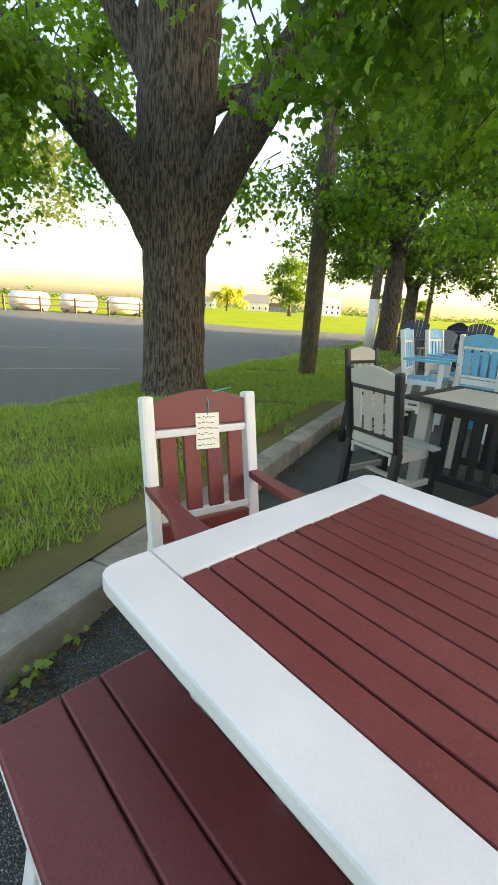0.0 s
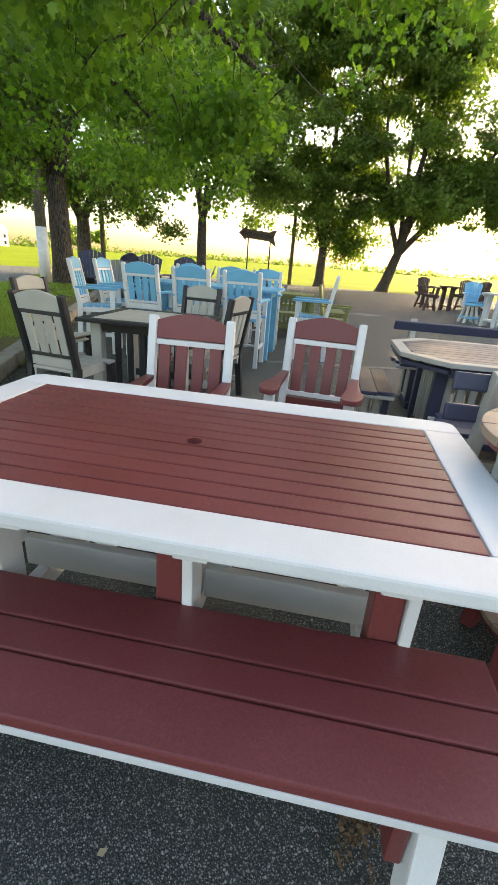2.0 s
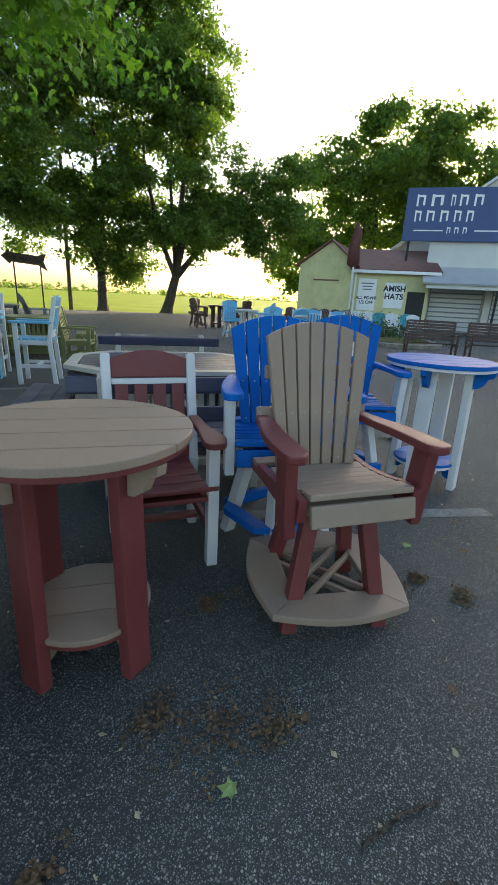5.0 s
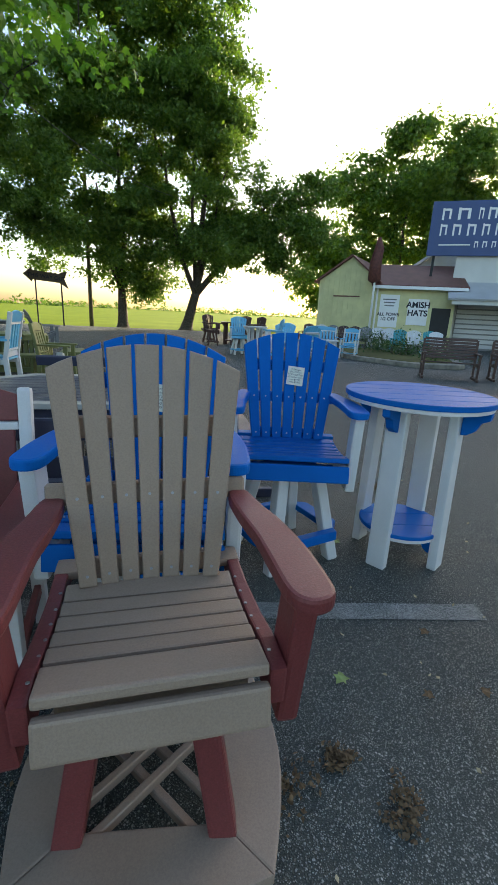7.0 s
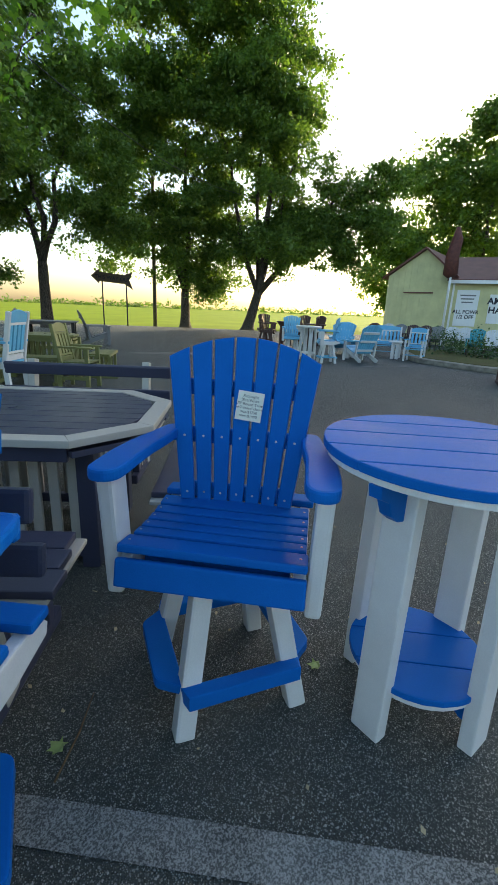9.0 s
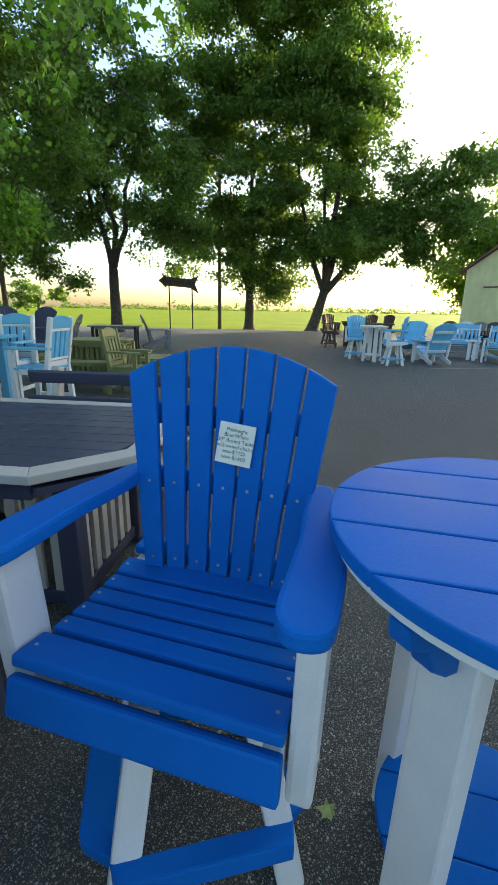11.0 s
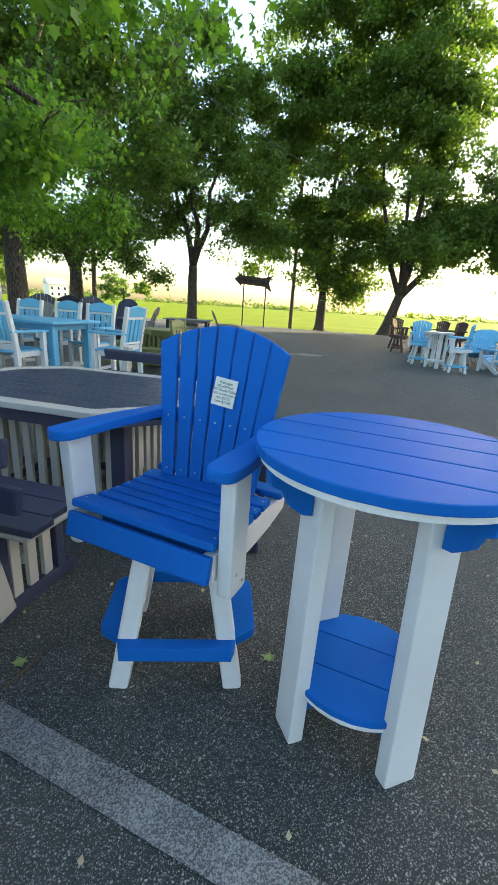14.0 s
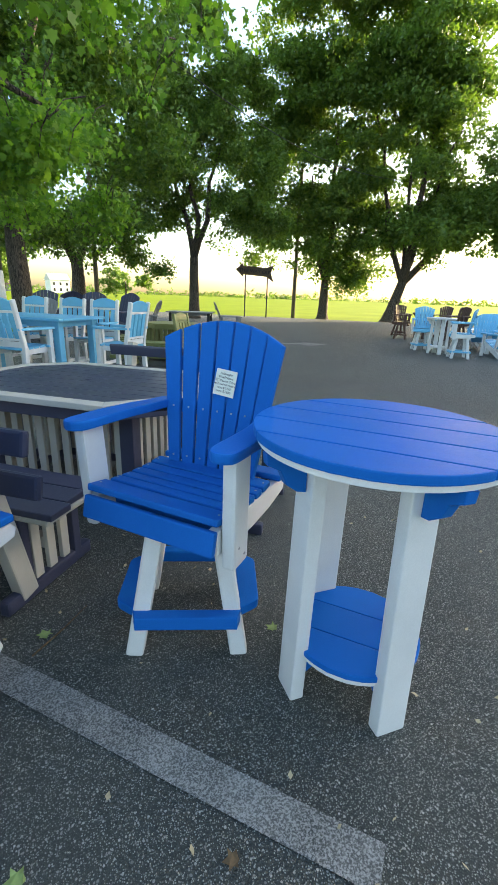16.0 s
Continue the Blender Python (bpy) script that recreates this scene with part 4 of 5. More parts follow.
    for yy, w in ((0.03, 0.36), (0.24, 0.54), (0.42, 0.46)):
        part("back_batten", box_bm((w, 0.06, 0.026), bpose @ Matrix.Translation((0, yy, -0.06)), 0.006), slat, t)
    return t


G2 = "tall fan-back swivel chairs"
tan_chair = swivel_chair("swivel_chair", ground_pose(2.115, -0.33, -42.5), "tall tan fan-back swivel chair with maroon arms and frame", TAN, MAROON, -8, TAN, MAROON, MAROON, MAROON, G2,
                         ring_z=0.15, ring_w=0.11, bow=0.055, half=0.175, xbrace=TAN, arm_z=0.82, fan=(0.19, 0.25), half_w=0.252, back_z=0.6, arm_out=0.03)
blue_b = swivel_chair("swivel_chair", ground_pose(3.522, 0.075, -56), "tall royal blue fan-back swivel chair on white legs", BLUE, WHITE, 30, BLUE, WHITE, WHITE, BLUE, G2)
blue_a = copy_thing(blue_b, ground_pose(2.505, 0.1, -52))
tagged(blue_a, "tall royal blue fan-back swivel chair beside the tan one")
for ch, dx in ((blue_b, 0.03), (blue_a, 0.0)):
    price_note("price_note", on_thing(ch.matrix_basis, dx, 0.21, 0.985, -10.4, 6, 0), 0.095, 0.105, "white handwritten price note pinned to a blue chair back", 6, 5, False,
               "Pubheight\nBlue/White\n30\" Round Table\nw/2 swivel chairs\nwas-$1750\nnow-$1400")


# black and grey dining set
def slat_table(name, m, L, W, H, border, top, leg, slat, label, n=8, slats=True, group=""):
    t = thing(name, m, label, "table", group)
    b = 0.09
    for s in (-1, 1):
        board(t, "long_border_board", border, (L, b, 0.035), (0, s * (W / 2 - b / 2), H - 0.0175), 0.008)
        board(t, "end_border_board", border, (b, W - 2 * b - 0.004, 0.034), (s * (L / 2 - b / 2), 0, H - 0.0175), 0.006)
    iL, iW = L - 2 * b, W - 2 * b
    for k in range(n):
        board(t, "plank", top, (iL - 0.005, iW / n - 0.005, 0.03), (0, -iW / 2 + iW / n * (k + 0.5), H - 0.018), 0.004)
    for sx in (-1, 1):
        board(t, "apron", border, (0.03, W - 0.24, 0.08), (sx * (L / 2 - 0.13), 0, H - 0.078), 0.005)
        for sy in (-1, 1):
            board(t, "leg", leg, (0.1, 0.1, H - 0.04), (sx * (L / 2 - 0.14), sy * (W / 2 - 0.14), (H - 0.04) / 2), 0.012)
    for sy in (-1, 1):
        board(t, "apron", border, (L - 0.4, 0.03, 0.08), (0, sy * (W / 2 - 0.13), H - 0.078), 0.005)
        if slats:
            k = int((L - 0.45) / 0.12)
            for i in range(k):
                board(t, "base_slat", slat, (0.055, 0.025, H - 0.25), ((i - (k - 1) / 2) * 0.12, sy * (W / 2 - 0.2), (H - 0.05) / 2 + 0.03), 0.005)
            board(t, "base_rail", slat, (L - 0.4, 0.04, 0.07), (0, sy * (W / 2 - 0.2), 0.12), 0.006)
    return t


slat_table("dining_table", ground_pose(1.505, 4.056, -45), 1.08, 1.02, 0.76, BLACK, LIGHTGREY, LIGHTGREY, BLACK, "square grey plank table with black border and slatted base")
G3 = "black and grey chairs of the square table"
BK = "black-framed side chair with light grey slats and seat"
k1 = dining_chair("dining_chair", ground_pose(0.64, 3.8, 125), BK, BLACK, LIGHTGREY, G3, arms=False, low=LIGHTGREY)
copy_thing(k1, ground_pose(0.86, 5.2, 38))
copy_thing(k1, ground_pose(2.16, 4.58, -58))
copy_thing(k1, ground_pose(1.96, 3.74, 212))

# light blue counter set
slat_table("counter_table", pose(*uv(-1.92, 6.45), 0, 0, -45.5), 2.05, 1.0, 0.97, SKYBLUE, SKYBLUE, SKYBLUE, SKYBLUE, "long light blue counter-height table with white stretchers", 9, False)
G4 = "light blue and white counter chairs"
SB = "tall light blue slat-back counter chair with white frame"
s1 = dining_chair("counter_chair", pose(*uv(-2.62, 5.72), 0, 0, 134), SB, WHITE, SKYBLUE, G4, seat_h=0.64, top=1.2, low=WHITE)
for u, v, r in ((-1.95, 5.7, 136), (-1.28, 5.72, 133), (-2.6, 7.2, -45), (-1.9, 7.25, -47), (-1.25, 7.22, -42), (-3.4, 6.5, 45), (-3.3, 5.6, 60), (-0.42, 6.62, 224)):
    copy_thing(s1, pose(*uv(u, v), 0, 0, r))


# octagonal picnic table with four backed benches
def picnic_set(m, label, trim, top, slat, dark, L=1.65, W=1.22, H=0.76, group="", backs=True):
    t = thing("picnic_table", m, label, "picnic table", group)
    c = 0.3

    def octagon(L, W, c):
        return [(-L / 2 + c, -W / 2), (L / 2 - c, -W / 2), (L / 2, -W / 2 + c), (L / 2, W / 2 - c), (L / 2 - c, W / 2), (-L / 2 + c, W / 2), (-L / 2, W / 2 - c), (-L / 2, -W / 2 + c)]

    o, i8 = octagon(L, W, c), octagon(L - 0.18, W - 0.18, c - 0.04)
    for k in range(8):
        a, b2 = k, (k + 1) % 8
        plate(t, "border_board", trim, [o[a], o[b2], i8[b2], i8[a]], H - 0.035, H, None, 0.005)
    n = 9
    iW, iL, ic = W - 0.19, L - 0.19, c - 0.04
    for k in range(n):
        y0, y1 = -iW / 2 + iW * k / n + 0.003, -iW / 2 + iW * (k + 1) / n - 0.003

        def half(y):
            return min(iL / 2, iL / 2 - ic + (iW / 2 - abs(y)))

        plate(t, "plank", top, [(-half(y0), y0), (half(y0), y0), (half(y1), y1), (-half(y1), y1)], H - 0.034, H - 0.003, None, 0.003)
    hole = [(0.025 * math.cos(a), 0.025 * math.sin(a)) for a in [2 * math.pi * q / 16 for q in range(16)]]
    plate(t, "umbrella_cap", dark, hole, H - 0.0025, H + 0.002, None, 0.0005)
    o2 = octagon(L - 0.12, W - 0.12, c - 0.03)
    for k in range(8):
        a, b2 = Vector((*o2[k], H - 0.075)), Vector((*o2[(k + 1) % 8], H - 0.075))
        beam(t, "apron", dark, a, b2, 0.075 if abs(a.x - b2.x) < abs(a.y - b2.y) else 0.03, 0.03 if abs(a.x - b2.x) < abs(a.y - b2.y) else 0.075, 0.004)
    # slatted pedestal
    for sx in (-1, 1):
        for sy in (-1, 1):
            board(t, "corner_post", dark, (0.09, 0.09, H - 0.06), (sx * 0.5, sy * 0.33, (H - 0.06) / 2), 0.008)
        for k in range(6):
            board(t, "pedestal_slat", slat, (0.022, 0.05, H - 0.2), (sx * 0.5, (k - 2.5) * 0.092, H / 2 - 0.02), 0.004)
        board(t, "pedestal_rail", dark, (0.04, 0.66, 0.06), (sx * 0.5, 0, 0.08), 0.005)
    for sy in (-1, 1):
        for k in range(10):
            board(t, "pedestal_slat", slat, (0.05, 0.022, H - 0.2), ((k - 4.5) * 0.094, sy * 0.33, H / 2 - 0.02), 0.004)
        board(t, "pedestal_rail", dark, (1.0, 0.04, 0.06), (0, sy * 0.33, 0.08), 0.005)
    # benches
    for ang, dist, BL in ((0, 1.02, 1.34), (180, 1.02, 1.34), (90, 1.02, 0.98), (270, 1.02, 0.98)):
        q = pose(0, 0, 0, 0, 0, ang)

        def bpart(name, size, mm, mt, bev=0.006):
            part(name, box_bm(size, q @ mm, bev, 2), mt, t)

        for k in range(3):
            bpart("bench_plank", (BL - 0.06 * k, 0.125, 0.03), pose(0, -dist + 0.13 * (k - 1), 0.445), top)
        bpart("bench_trim", (BL - 0.04, 0.39, 0.022), pose(0, -dist, 0.418), trim)
        for s in (-1, 1):
            x = s * (BL / 2 - 0.2)
            bpart("bench_skid", (0.05, 0.56, 0.07), pose(x, -dist - 0.02, 0.035), dark, 0.012)
            for yy in (-0.16, 0.16):
                bpart("bench_post", (0.05, 0.05, 0.36), pose(x, -dist + yy, 0.23), dark)
            for yy in (-0.09, 0.0, 0.09):
                bpart("bench_slat", (0.024, 0.05, 0.34), pose(x, -dist + yy, 0.23), slat, 0.004)
            if backs and BL > 1.2:
                mm, ln = beam_m((x, -dist - 0.17, 0.03), (x, -dist - 0.34, 0.86))
                part("back_post", box_bm((0.06, 0.09, ln), q @ mm, 0.008, 2), slat, t)
        bpart("bench_beam", (BL - 0.42, 0.05, 0.06), pose(0, -dist, 0.2), slat)
        if backs and BL > 1.2:
            for zz, yy in ((0.6, -0.235), (0.79, -0.275)):
                bpart("back_board", (BL + 0.02, 0.035, 0.1), pose(0, -dist + yy, zz, -11, 0, 0), top, 0.014)
    return t


picnic_set(pose(*uv(1.215, 3.61), 0, 0, -45.5), "octagonal navy picnic table with pale trim and slatted benches", LIGHTGREY, NAVY, LIGHTGREY, NAVY)
picnic_set(pose(6.1, 7.5, 0, 0, 0, -40) , "olive green picnic table with attached slatted benches", OLIVE, OLIVE, OLIVE, OLIVE, L=1.1, W=1.0, backs=False)
G5 = "olive green chairs"
ol = dining_chair("patio_chair", ground_pose(5.95, 5.95, 40), "olive green slat-back patio chair", OLIVE, OLIVE, G5)
slat_table("patio_table", ground_pose(8.9, 13.6, -30), 1.6, 1.0, 0.76, WEATHER, WEATHER, BLACK, BLACK, "grey weathered patio table on dark legs", 8, False)


# low fan-back lounge chairs
def lounge_chair(m, label, slat, frame_col, group, scale=1.0, name="lounge_chair"):
    t = thing(name, m @ Matrix.Scale(scale, 4), label, "chair", group)
    for s in (-1, 1):
        beam(t, "front_leg", frame_col, (s * 0.3, -0.3, 0), (s * 0.3, -0.3, 0.52), 0.04, 0.09)
        beam(t, "side_rail", frame_col, (s * 0.26, -0.34, 0.33), (s * 0.26, 0.42, 0.02), 0.03, 0.1)
        beam(t, "arm_support", frame_col, (s * 0.3, 0.2, 0.15), (s * 0.3, 0.26, 0.53), 0.03, 0.06)
        o = [(s * 0.26, 0.32), (s * 0.33, 0.32), (s * 0.38, -0.1), (s * 0.37, -0.38), (s * 0.25, -0.38), (s * 0.25, 0.0)]
        plate(t, "armrest", slat, rounded(o[::s], 0.03, 3), 0.53, 0.558, None, 0.006)
    for k in range(6):
        board(t, "seat_slat", slat, (0.54, 0.075, 0.022), pose(0, -0.33 + k * 0.083, 0.375 - k * 0.028, -16, 0, 0), 0.005)
    tilt = 24
    bpose = Matrix.Translation((0, 0.14, 0.22)) @ pose(0, 0, 0, 90 - tilt, 0, 0)
    for k in range(7):
        f0, f1 = -1 + 2 * k / 7, -1 + 2 * (k + 1) / 7
        x0, x1, X0, X1 = f0 * 0.22 + 0.004, f1 * 0.22 - 0.004, f0 * 0.31 + 0.004, f1 * 0.31 - 0.004
        part("back_slat", plate_bm([(x0, 0), (x1, 0), (X1, 0.82 - 1.2 * X1 * X1), (X0, 0.82 - 1.2 * X0 * X0)], -0.011, 0.011, bpose, 0.004), slat, t)
    for yy in (0.1, 0.36, 0.6):
        part("back_batten", box_bm((0.5, 0.06, 0.025), bpose @ Matrix.Translation((0, yy, -0.03)), 0.004), frame_col, t)
    return t


G6 = "navy fan-back lounge chairs"
n1 = lounge_chair(ground_pose(4.25, 15.1, -20), "navy fan-back lounge chair near the trees", NAVY, NAVY, G6, 1.35)
for x, y, r in ((4.75, 14.3, -150), (5.4, 13.5, -35), (6.3, 13.3, -60)):
    c = copy_thing(n1, ground_pose(x, y, r))
G7 = "weathered grey lounge chairs"
g1 = lounge_chair(ground_pose(7.2, 13.4, -120), "weathered grey fan-back lounge chair by a table", WEATHER, WEATHER, G7, 1.15)
copy_thing(g1, ground_pose(10.2, 13.2, 70))
copy_thing(g1, ground_pose(3.9, 12.0, -30))

# far sets beyond the open asphalt
fb = swivel_chair("swivel_chair", ground_pose(13.74, 7.62, -45), "tall light blue swivel chair on white legs", SKYBLUE, WHITE, 10, SKYBLUE, WHITE, WHITE, SKYBLUE, "light blue swivel chairs by the far table", far=True)
copy_thing(fb, ground_pose(13.2, 5.95, -140))
ft = round_table(13.42, 6.78, 10, WHITE, WHITE, "round white counter table with light blue chairs", H=0.955)
bf = swivel_chair("swivel_chair", ground_pose(16.1, 10.6, 30), "dark brown fan-back swivel chair near the field", BROWN, BROWN, 10, BROWN, BROWN, BROWN, BROWN, "dark brown swivel chairs round the far table", far=True)
for x, y, r in ((17.2, 11.7, -30), (18.5, 10.7, -75), (18.6, 10.0, -95), (17.6, 9.6, -140)):
    copy_thing(bf, ground_pose(x, y, r))
round_table(17.2, 10.6, 20, BROWN, BROWN, "dark brown round counter table near the field", H=0.955)
lb = lounge_chair(ground_pose(14.5, 5.63, 155), "light blue fan-back lounge chair on white frame", SKYBLUE, WHITE, "light blue lounge chairs on the lot", 1.1)
for x, y, r in ((15.5, 6.9, -60), (16.2, 7.3, -75)):
    copy_thing(lb, ground_pose(x, y, r))
slat_table("side_table", ground_pose(15.1, 6.3, -40), 0.55, 0.55, 0.55, SKYBLUE, SKYBLUE, WHITE, WHITE, "small light blue side table on white legs", 4, False)
slat_table("side_table", ground_pose(16.35, 5.4, -70), 0.42, 0.42, 0.56, WHITE, WHITE, WHITE, WHITE, "small white slatted side table between light blue seats", 4, True)
dining_chair("garden_bench", ground_pose(16.8, 6.05, -62), "light blue slat-back two-seat bench with white frame", WHITE, SKYBLUE, "light blue slat-back seats by the hedge", width=1.15)
dining_chair("garden_chair", ground_pose(16.26, 4.72, -80), "light blue slat-back armchair with white frame by the hedge", WHITE, SKYBLUE, "light blue slat-back seats by the hedge", width=0.56)
wc = lounge_chair(ground_pose(22.2, 4.0, -70), "white plastic lounge chair before the shop", WHITE, WHITE, "white lounge chairs before the shop")
copy_thing(wc, ground_pose(21.8, 2.9, -60))
tc = lounge_chair(ground_pose(22.9, 4.9, -80), "teal plastic lounge chair before the shop", TEAL, TEAL, "teal lounge chairs before the shop")
copy_thing(tc, ground_pose(23.2, 3.6, -80))
# a close row of chairs set side by side along the shed wall
G9 = "row of chairs along the shed wall"
row = [lounge_chair(ground_pose(24.2, 10.4, -84), "%s lounge chair in a close row along the shed wall" % w, c, c, G9) for w, c in (("dark brown", BROWN), ("white plastic", WHITE), ("weathered grey", WEATHER))]
row[1].matrix_basis = ground_pose(24.3, 9.65, -80)
row[2].matrix_basis = ground_pose(24.26, 9.0, -88)
for i, (k, y) in enumerate(((0, 8.35), (0, 7.7), (2, 7.1), (1, 6.5), (1, 5.9))):
    copy_thing(row[k], ground_pose(24.35 + 0.05 * i, y, -82 + 3 * (i % 3)))


def garden_bench(m, label, col, group, w=1.35):
    t = thing("garden_bench", m, label, "bench", group)
    for s in (-1, 1):
        x = s * (w / 2 - 0.05)
        beam(t, "front_leg", col, (x, -0.24, 0), (x, -0.24, 0.62), 0.05, 0.07)
        beam(t, "back_leg", col, (x, 0.26, 0), (x, 0.36, 0.95), 0.05, 0.07)
        board(t, "armrest", col, (0.09, 0.62, 0.03), (x, 0.02, 0.63), 0.008)
        board(t, "side_rail", col, (0.04, 0.52, 0.07), (x, 0, 0.36), 0.006)
        board(t, "rocker_base", col, (0.05, 0.75, 0.06), (x, 0, 0.03), 0.008)
    for k in range(6):
        board(t, "seat_slat", col, (w - 0.1, 0.07, 0.025), pose(0, -0.25 + k * 0.085, 0.42 - k * 0.008, -4, 0, 0), 0.006)
    for k in range(7):
        z = 0.5 + k * 0.075
        board(t, "back_slat", col, (w - 0.12, 0.022, 0.06), pose(0, 0.285 + (z - 0.5) * 0.13, z, -8, 0, 0), 0.005)
    return t


G8 = "brown slatted glider benches"
gb = garden_bench(ground_pose(13.4, 0.95, -72), "dark brown slatted garden bench on the asphalt", BROWN, G8)
copy_thing(gb, ground_pose(14.3, -0.55, -72))
garden_bench(ground_pose(11.3, -1.7, -80), "weathered grey slatted garden bench", WEATHER, "grey garden benches", 1.2)

# ---- arrow sign ----
sg = thing("direction_sign", Matrix.Translation((17.75, 24.7, 0.05)) @ pose(0, 0, 0, 0, 0, -30) @ Matrix.Scale(0.88, 4), "dark brown wooden arrow sign on two posts", "sign")
arrow = [(-1.45, 0.0), (-0.95, 0.48), (-0.9, 0.3), (0.75, 0.3), (0.95, 0.42), (1.3, 0.5), (1.12, 0.0), (1.4, -0.62), (0.8, -0.3), (-0.85, -0.3), (-0.9, -0.46)]
plate(sg, "arrow_board", SIGNBROWN, arrow[::-1], -0.03, 0.03, pose(0, 0, 3.22, 90, 0, 0) @ pose(0, 0, 0, 0, 0, -4), 0.006)
for x in (-0.72, 0.9):
    board(sg, "post", INK, (0.09, 0.09, 3.0), (x, 0.075, 1.5), 0.01)
text_part(sg, "THIS WAY OUT", 0.34, pose(0, -0.034, 3.2, 90, 0, 0) @ pose(0, 0, 0, 0, 0, -4), INK, "lettering", 0.003, 0.008)

# ---- shop buildings ----
def wall_quad(name, pts, z0, z1, thick, material, parent):
    """Upright wall between two plan points, thickened away from the lot."""
    a, b = Vector((*pts[0], 0)), Vector((*pts[1], 0))
    d = (b - a)
    ang = math.degrees(math.atan2(d.y, d.x))
    m = Matrix.Translation((a + b) / 2 + Vector((0, 0, (z0 + z1) / 2))) @ pose(0, 0, 0, 0, 0, ang) @ pose(0, thick / 2, 0)
    return part(name, box_bm((d.length, thick, z1 - z0), m, 0), material, parent)


A, B, C = Vector((25.77, 10.57)), Vector((26.1, 7.3)), Vector((27.6, 3.5))
shed = thing("shed", Matrix.Identity(4), "faded yellow board shed with brown metal roof", "shed")
gd = (B - A).normalized()
gn = Vector((-gd.y, gd.x))
gn = gn if gn.x > 0 else -gn
gw = (B - A).length
M = Matrix(((gd.x, gn.x, 0, A.x), (gd.y, gn.y, 0, A.y), (0, 0, 1, 0), (0, 0, 0, 1)))
eave, apex, dep = 3.36, 4.6, 6.0
part("gable_wall", plate_bm([(0, 0), (gw, 0), (gw, eave), (gw * 0.55, apex), (0, eave)], -0.15, 0, M @ pose(0, 0, 0, 90, 0, 0), 0), SHEDWALL, shed)
for x in np.arange(0.25, gw, 0.3):
    h = eave + (apex - eave) * (x / (gw * 0.55) if x < gw * 0.55 else (gw - x) / (gw * 0.45)) - 0.1
    part("batten", box_bm((0.035, 0.02, h), M @ pose(x, -0.01, h / 2), 0), SHEDWALL, shed)
part("loft_rail", box_bm((1.5, 0.03, 0.07), M @ pose(gw * 0.5, -0.03, 2.55), 0.005), ROOFBROWN, shed)
part("side_wall", box_bm((0.15, dep, eave), M @ pose(0.075, dep / 2 + 0.16, eave / 2), 0), SHEDWALL, shed)
for s, x0, x1 in ((1, -0.25, gw * 0.55), (-1, gw * 0.55, gw + 0.25)):
    z0, z1 = (eave - 0.14, apex + 0.02) if s > 0 else (apex + 0.02, eave - 0.14)
    bm = plate_bm([(x0, z0), (x1, z1), (x1, z1 + 0.09), (x0, z0 + 0.09)], -dep - 0.2, 0.25, M @ pose(0, 0, 0, 90, 0, 0), 0)
    part("roof", bm, ROOFBROWN, shed)
# wing with signs
wd = (C - B).normalized()
wnrm = Vector((-wd.y, wd.x))
wnrm = wnrm if wnrm.x > 0 else -wnrm
wl = (C - B).length
MW = Matrix(((wd.x, wnrm.x, 0, B.x), (wd.y, wnrm.y, 0, B.y), (0, 0, 1, 0), (0, 0, 0, 1)))
part("wing_wall", box_bm((wl, 0.15, 3.1), MW @ pose(wl / 2, 0.08, 1.55), 0), SHEDWALL, shed)
part("wing_roof", box_bm((wl + 0.8, 4.0, 0.1), MW @ pose(wl / 2 + 0.1, 1.5, 3.83, 20.5, 0, 0), 0), ROOFBROWN, shed)
part("eave_fascia", box_bm((wl + 0.7, 0.04, 0.16), MW @ pose(wl / 2 + 0.1, -0.38, 3.06), 0.004), SIGNWHITE, shed)
part("downpipe", box_bm((0.09, 0.08, 3.0), MW @ pose(0.05, -0.08, 1.5), 0.01), SIGNWHITE, shed)
part("doorway", box_bm((0.95, 0.05, 2.1), MW @ pose(3.45, -0.005, 1.05), 0), DARK, shed)
ws = thing("wall_sign", MW @ pose(2.25, -0.03, 1.85), "white board sign with dark hat-shop lettering", "sign")
board(ws, "panel", SIGNWHITE, (1.05, 0.03, 1.35), (0, 0, 0), 0.004)
text_part(ws, "AMISH\nHATS", 0.42, pose(0, -0.018, 0.15, 90, 0, 0), INK, "lettering", 0.002, 0.012)
ws = thing("wall_sign", MW @ pose(0.75, -0.03, 1.85), "white sale poster with dark lettering", "sign")
board(ws, "panel", SIGNWHITE, (1.0, 0.03, 1.7), (0, 0, 0), 0.004)
text_part(ws, "ALL POWR\n1/2 OFF", 0.24, pose(0, -0.018, -0.3, 90, 0, 0), INK, "lettering", 0.002, 0.006)
for k in range(3):
    board(ws, "small_print", WEATHER, (0.7 - 0.1 * k, 0.006, 0.06), (0, -0.019, 0.6 - 0.16 * k), 0)
rp = thing("furled_umbrella", Matrix.Translation((25.3, 7.2, 0)), "furled rusty red umbrella on a pale pole", "umbrella")
smooth(part("pole", tube_bm([(0, 0, 0), (0, 0, 5.3)], [0.06, 0.05], 10), SIGNWHITE, rp))
smooth(part("canopy", tube_bm([(0, 0, 3.2), (0.05, 0.05, 3.35), (0, 0.06, 4.2), (0.03, -0.04, 4.9), (0, 0, 5.4)], [0.12, 0.34, 0.3, 0.24, 0.08], 9), RUST, rp))

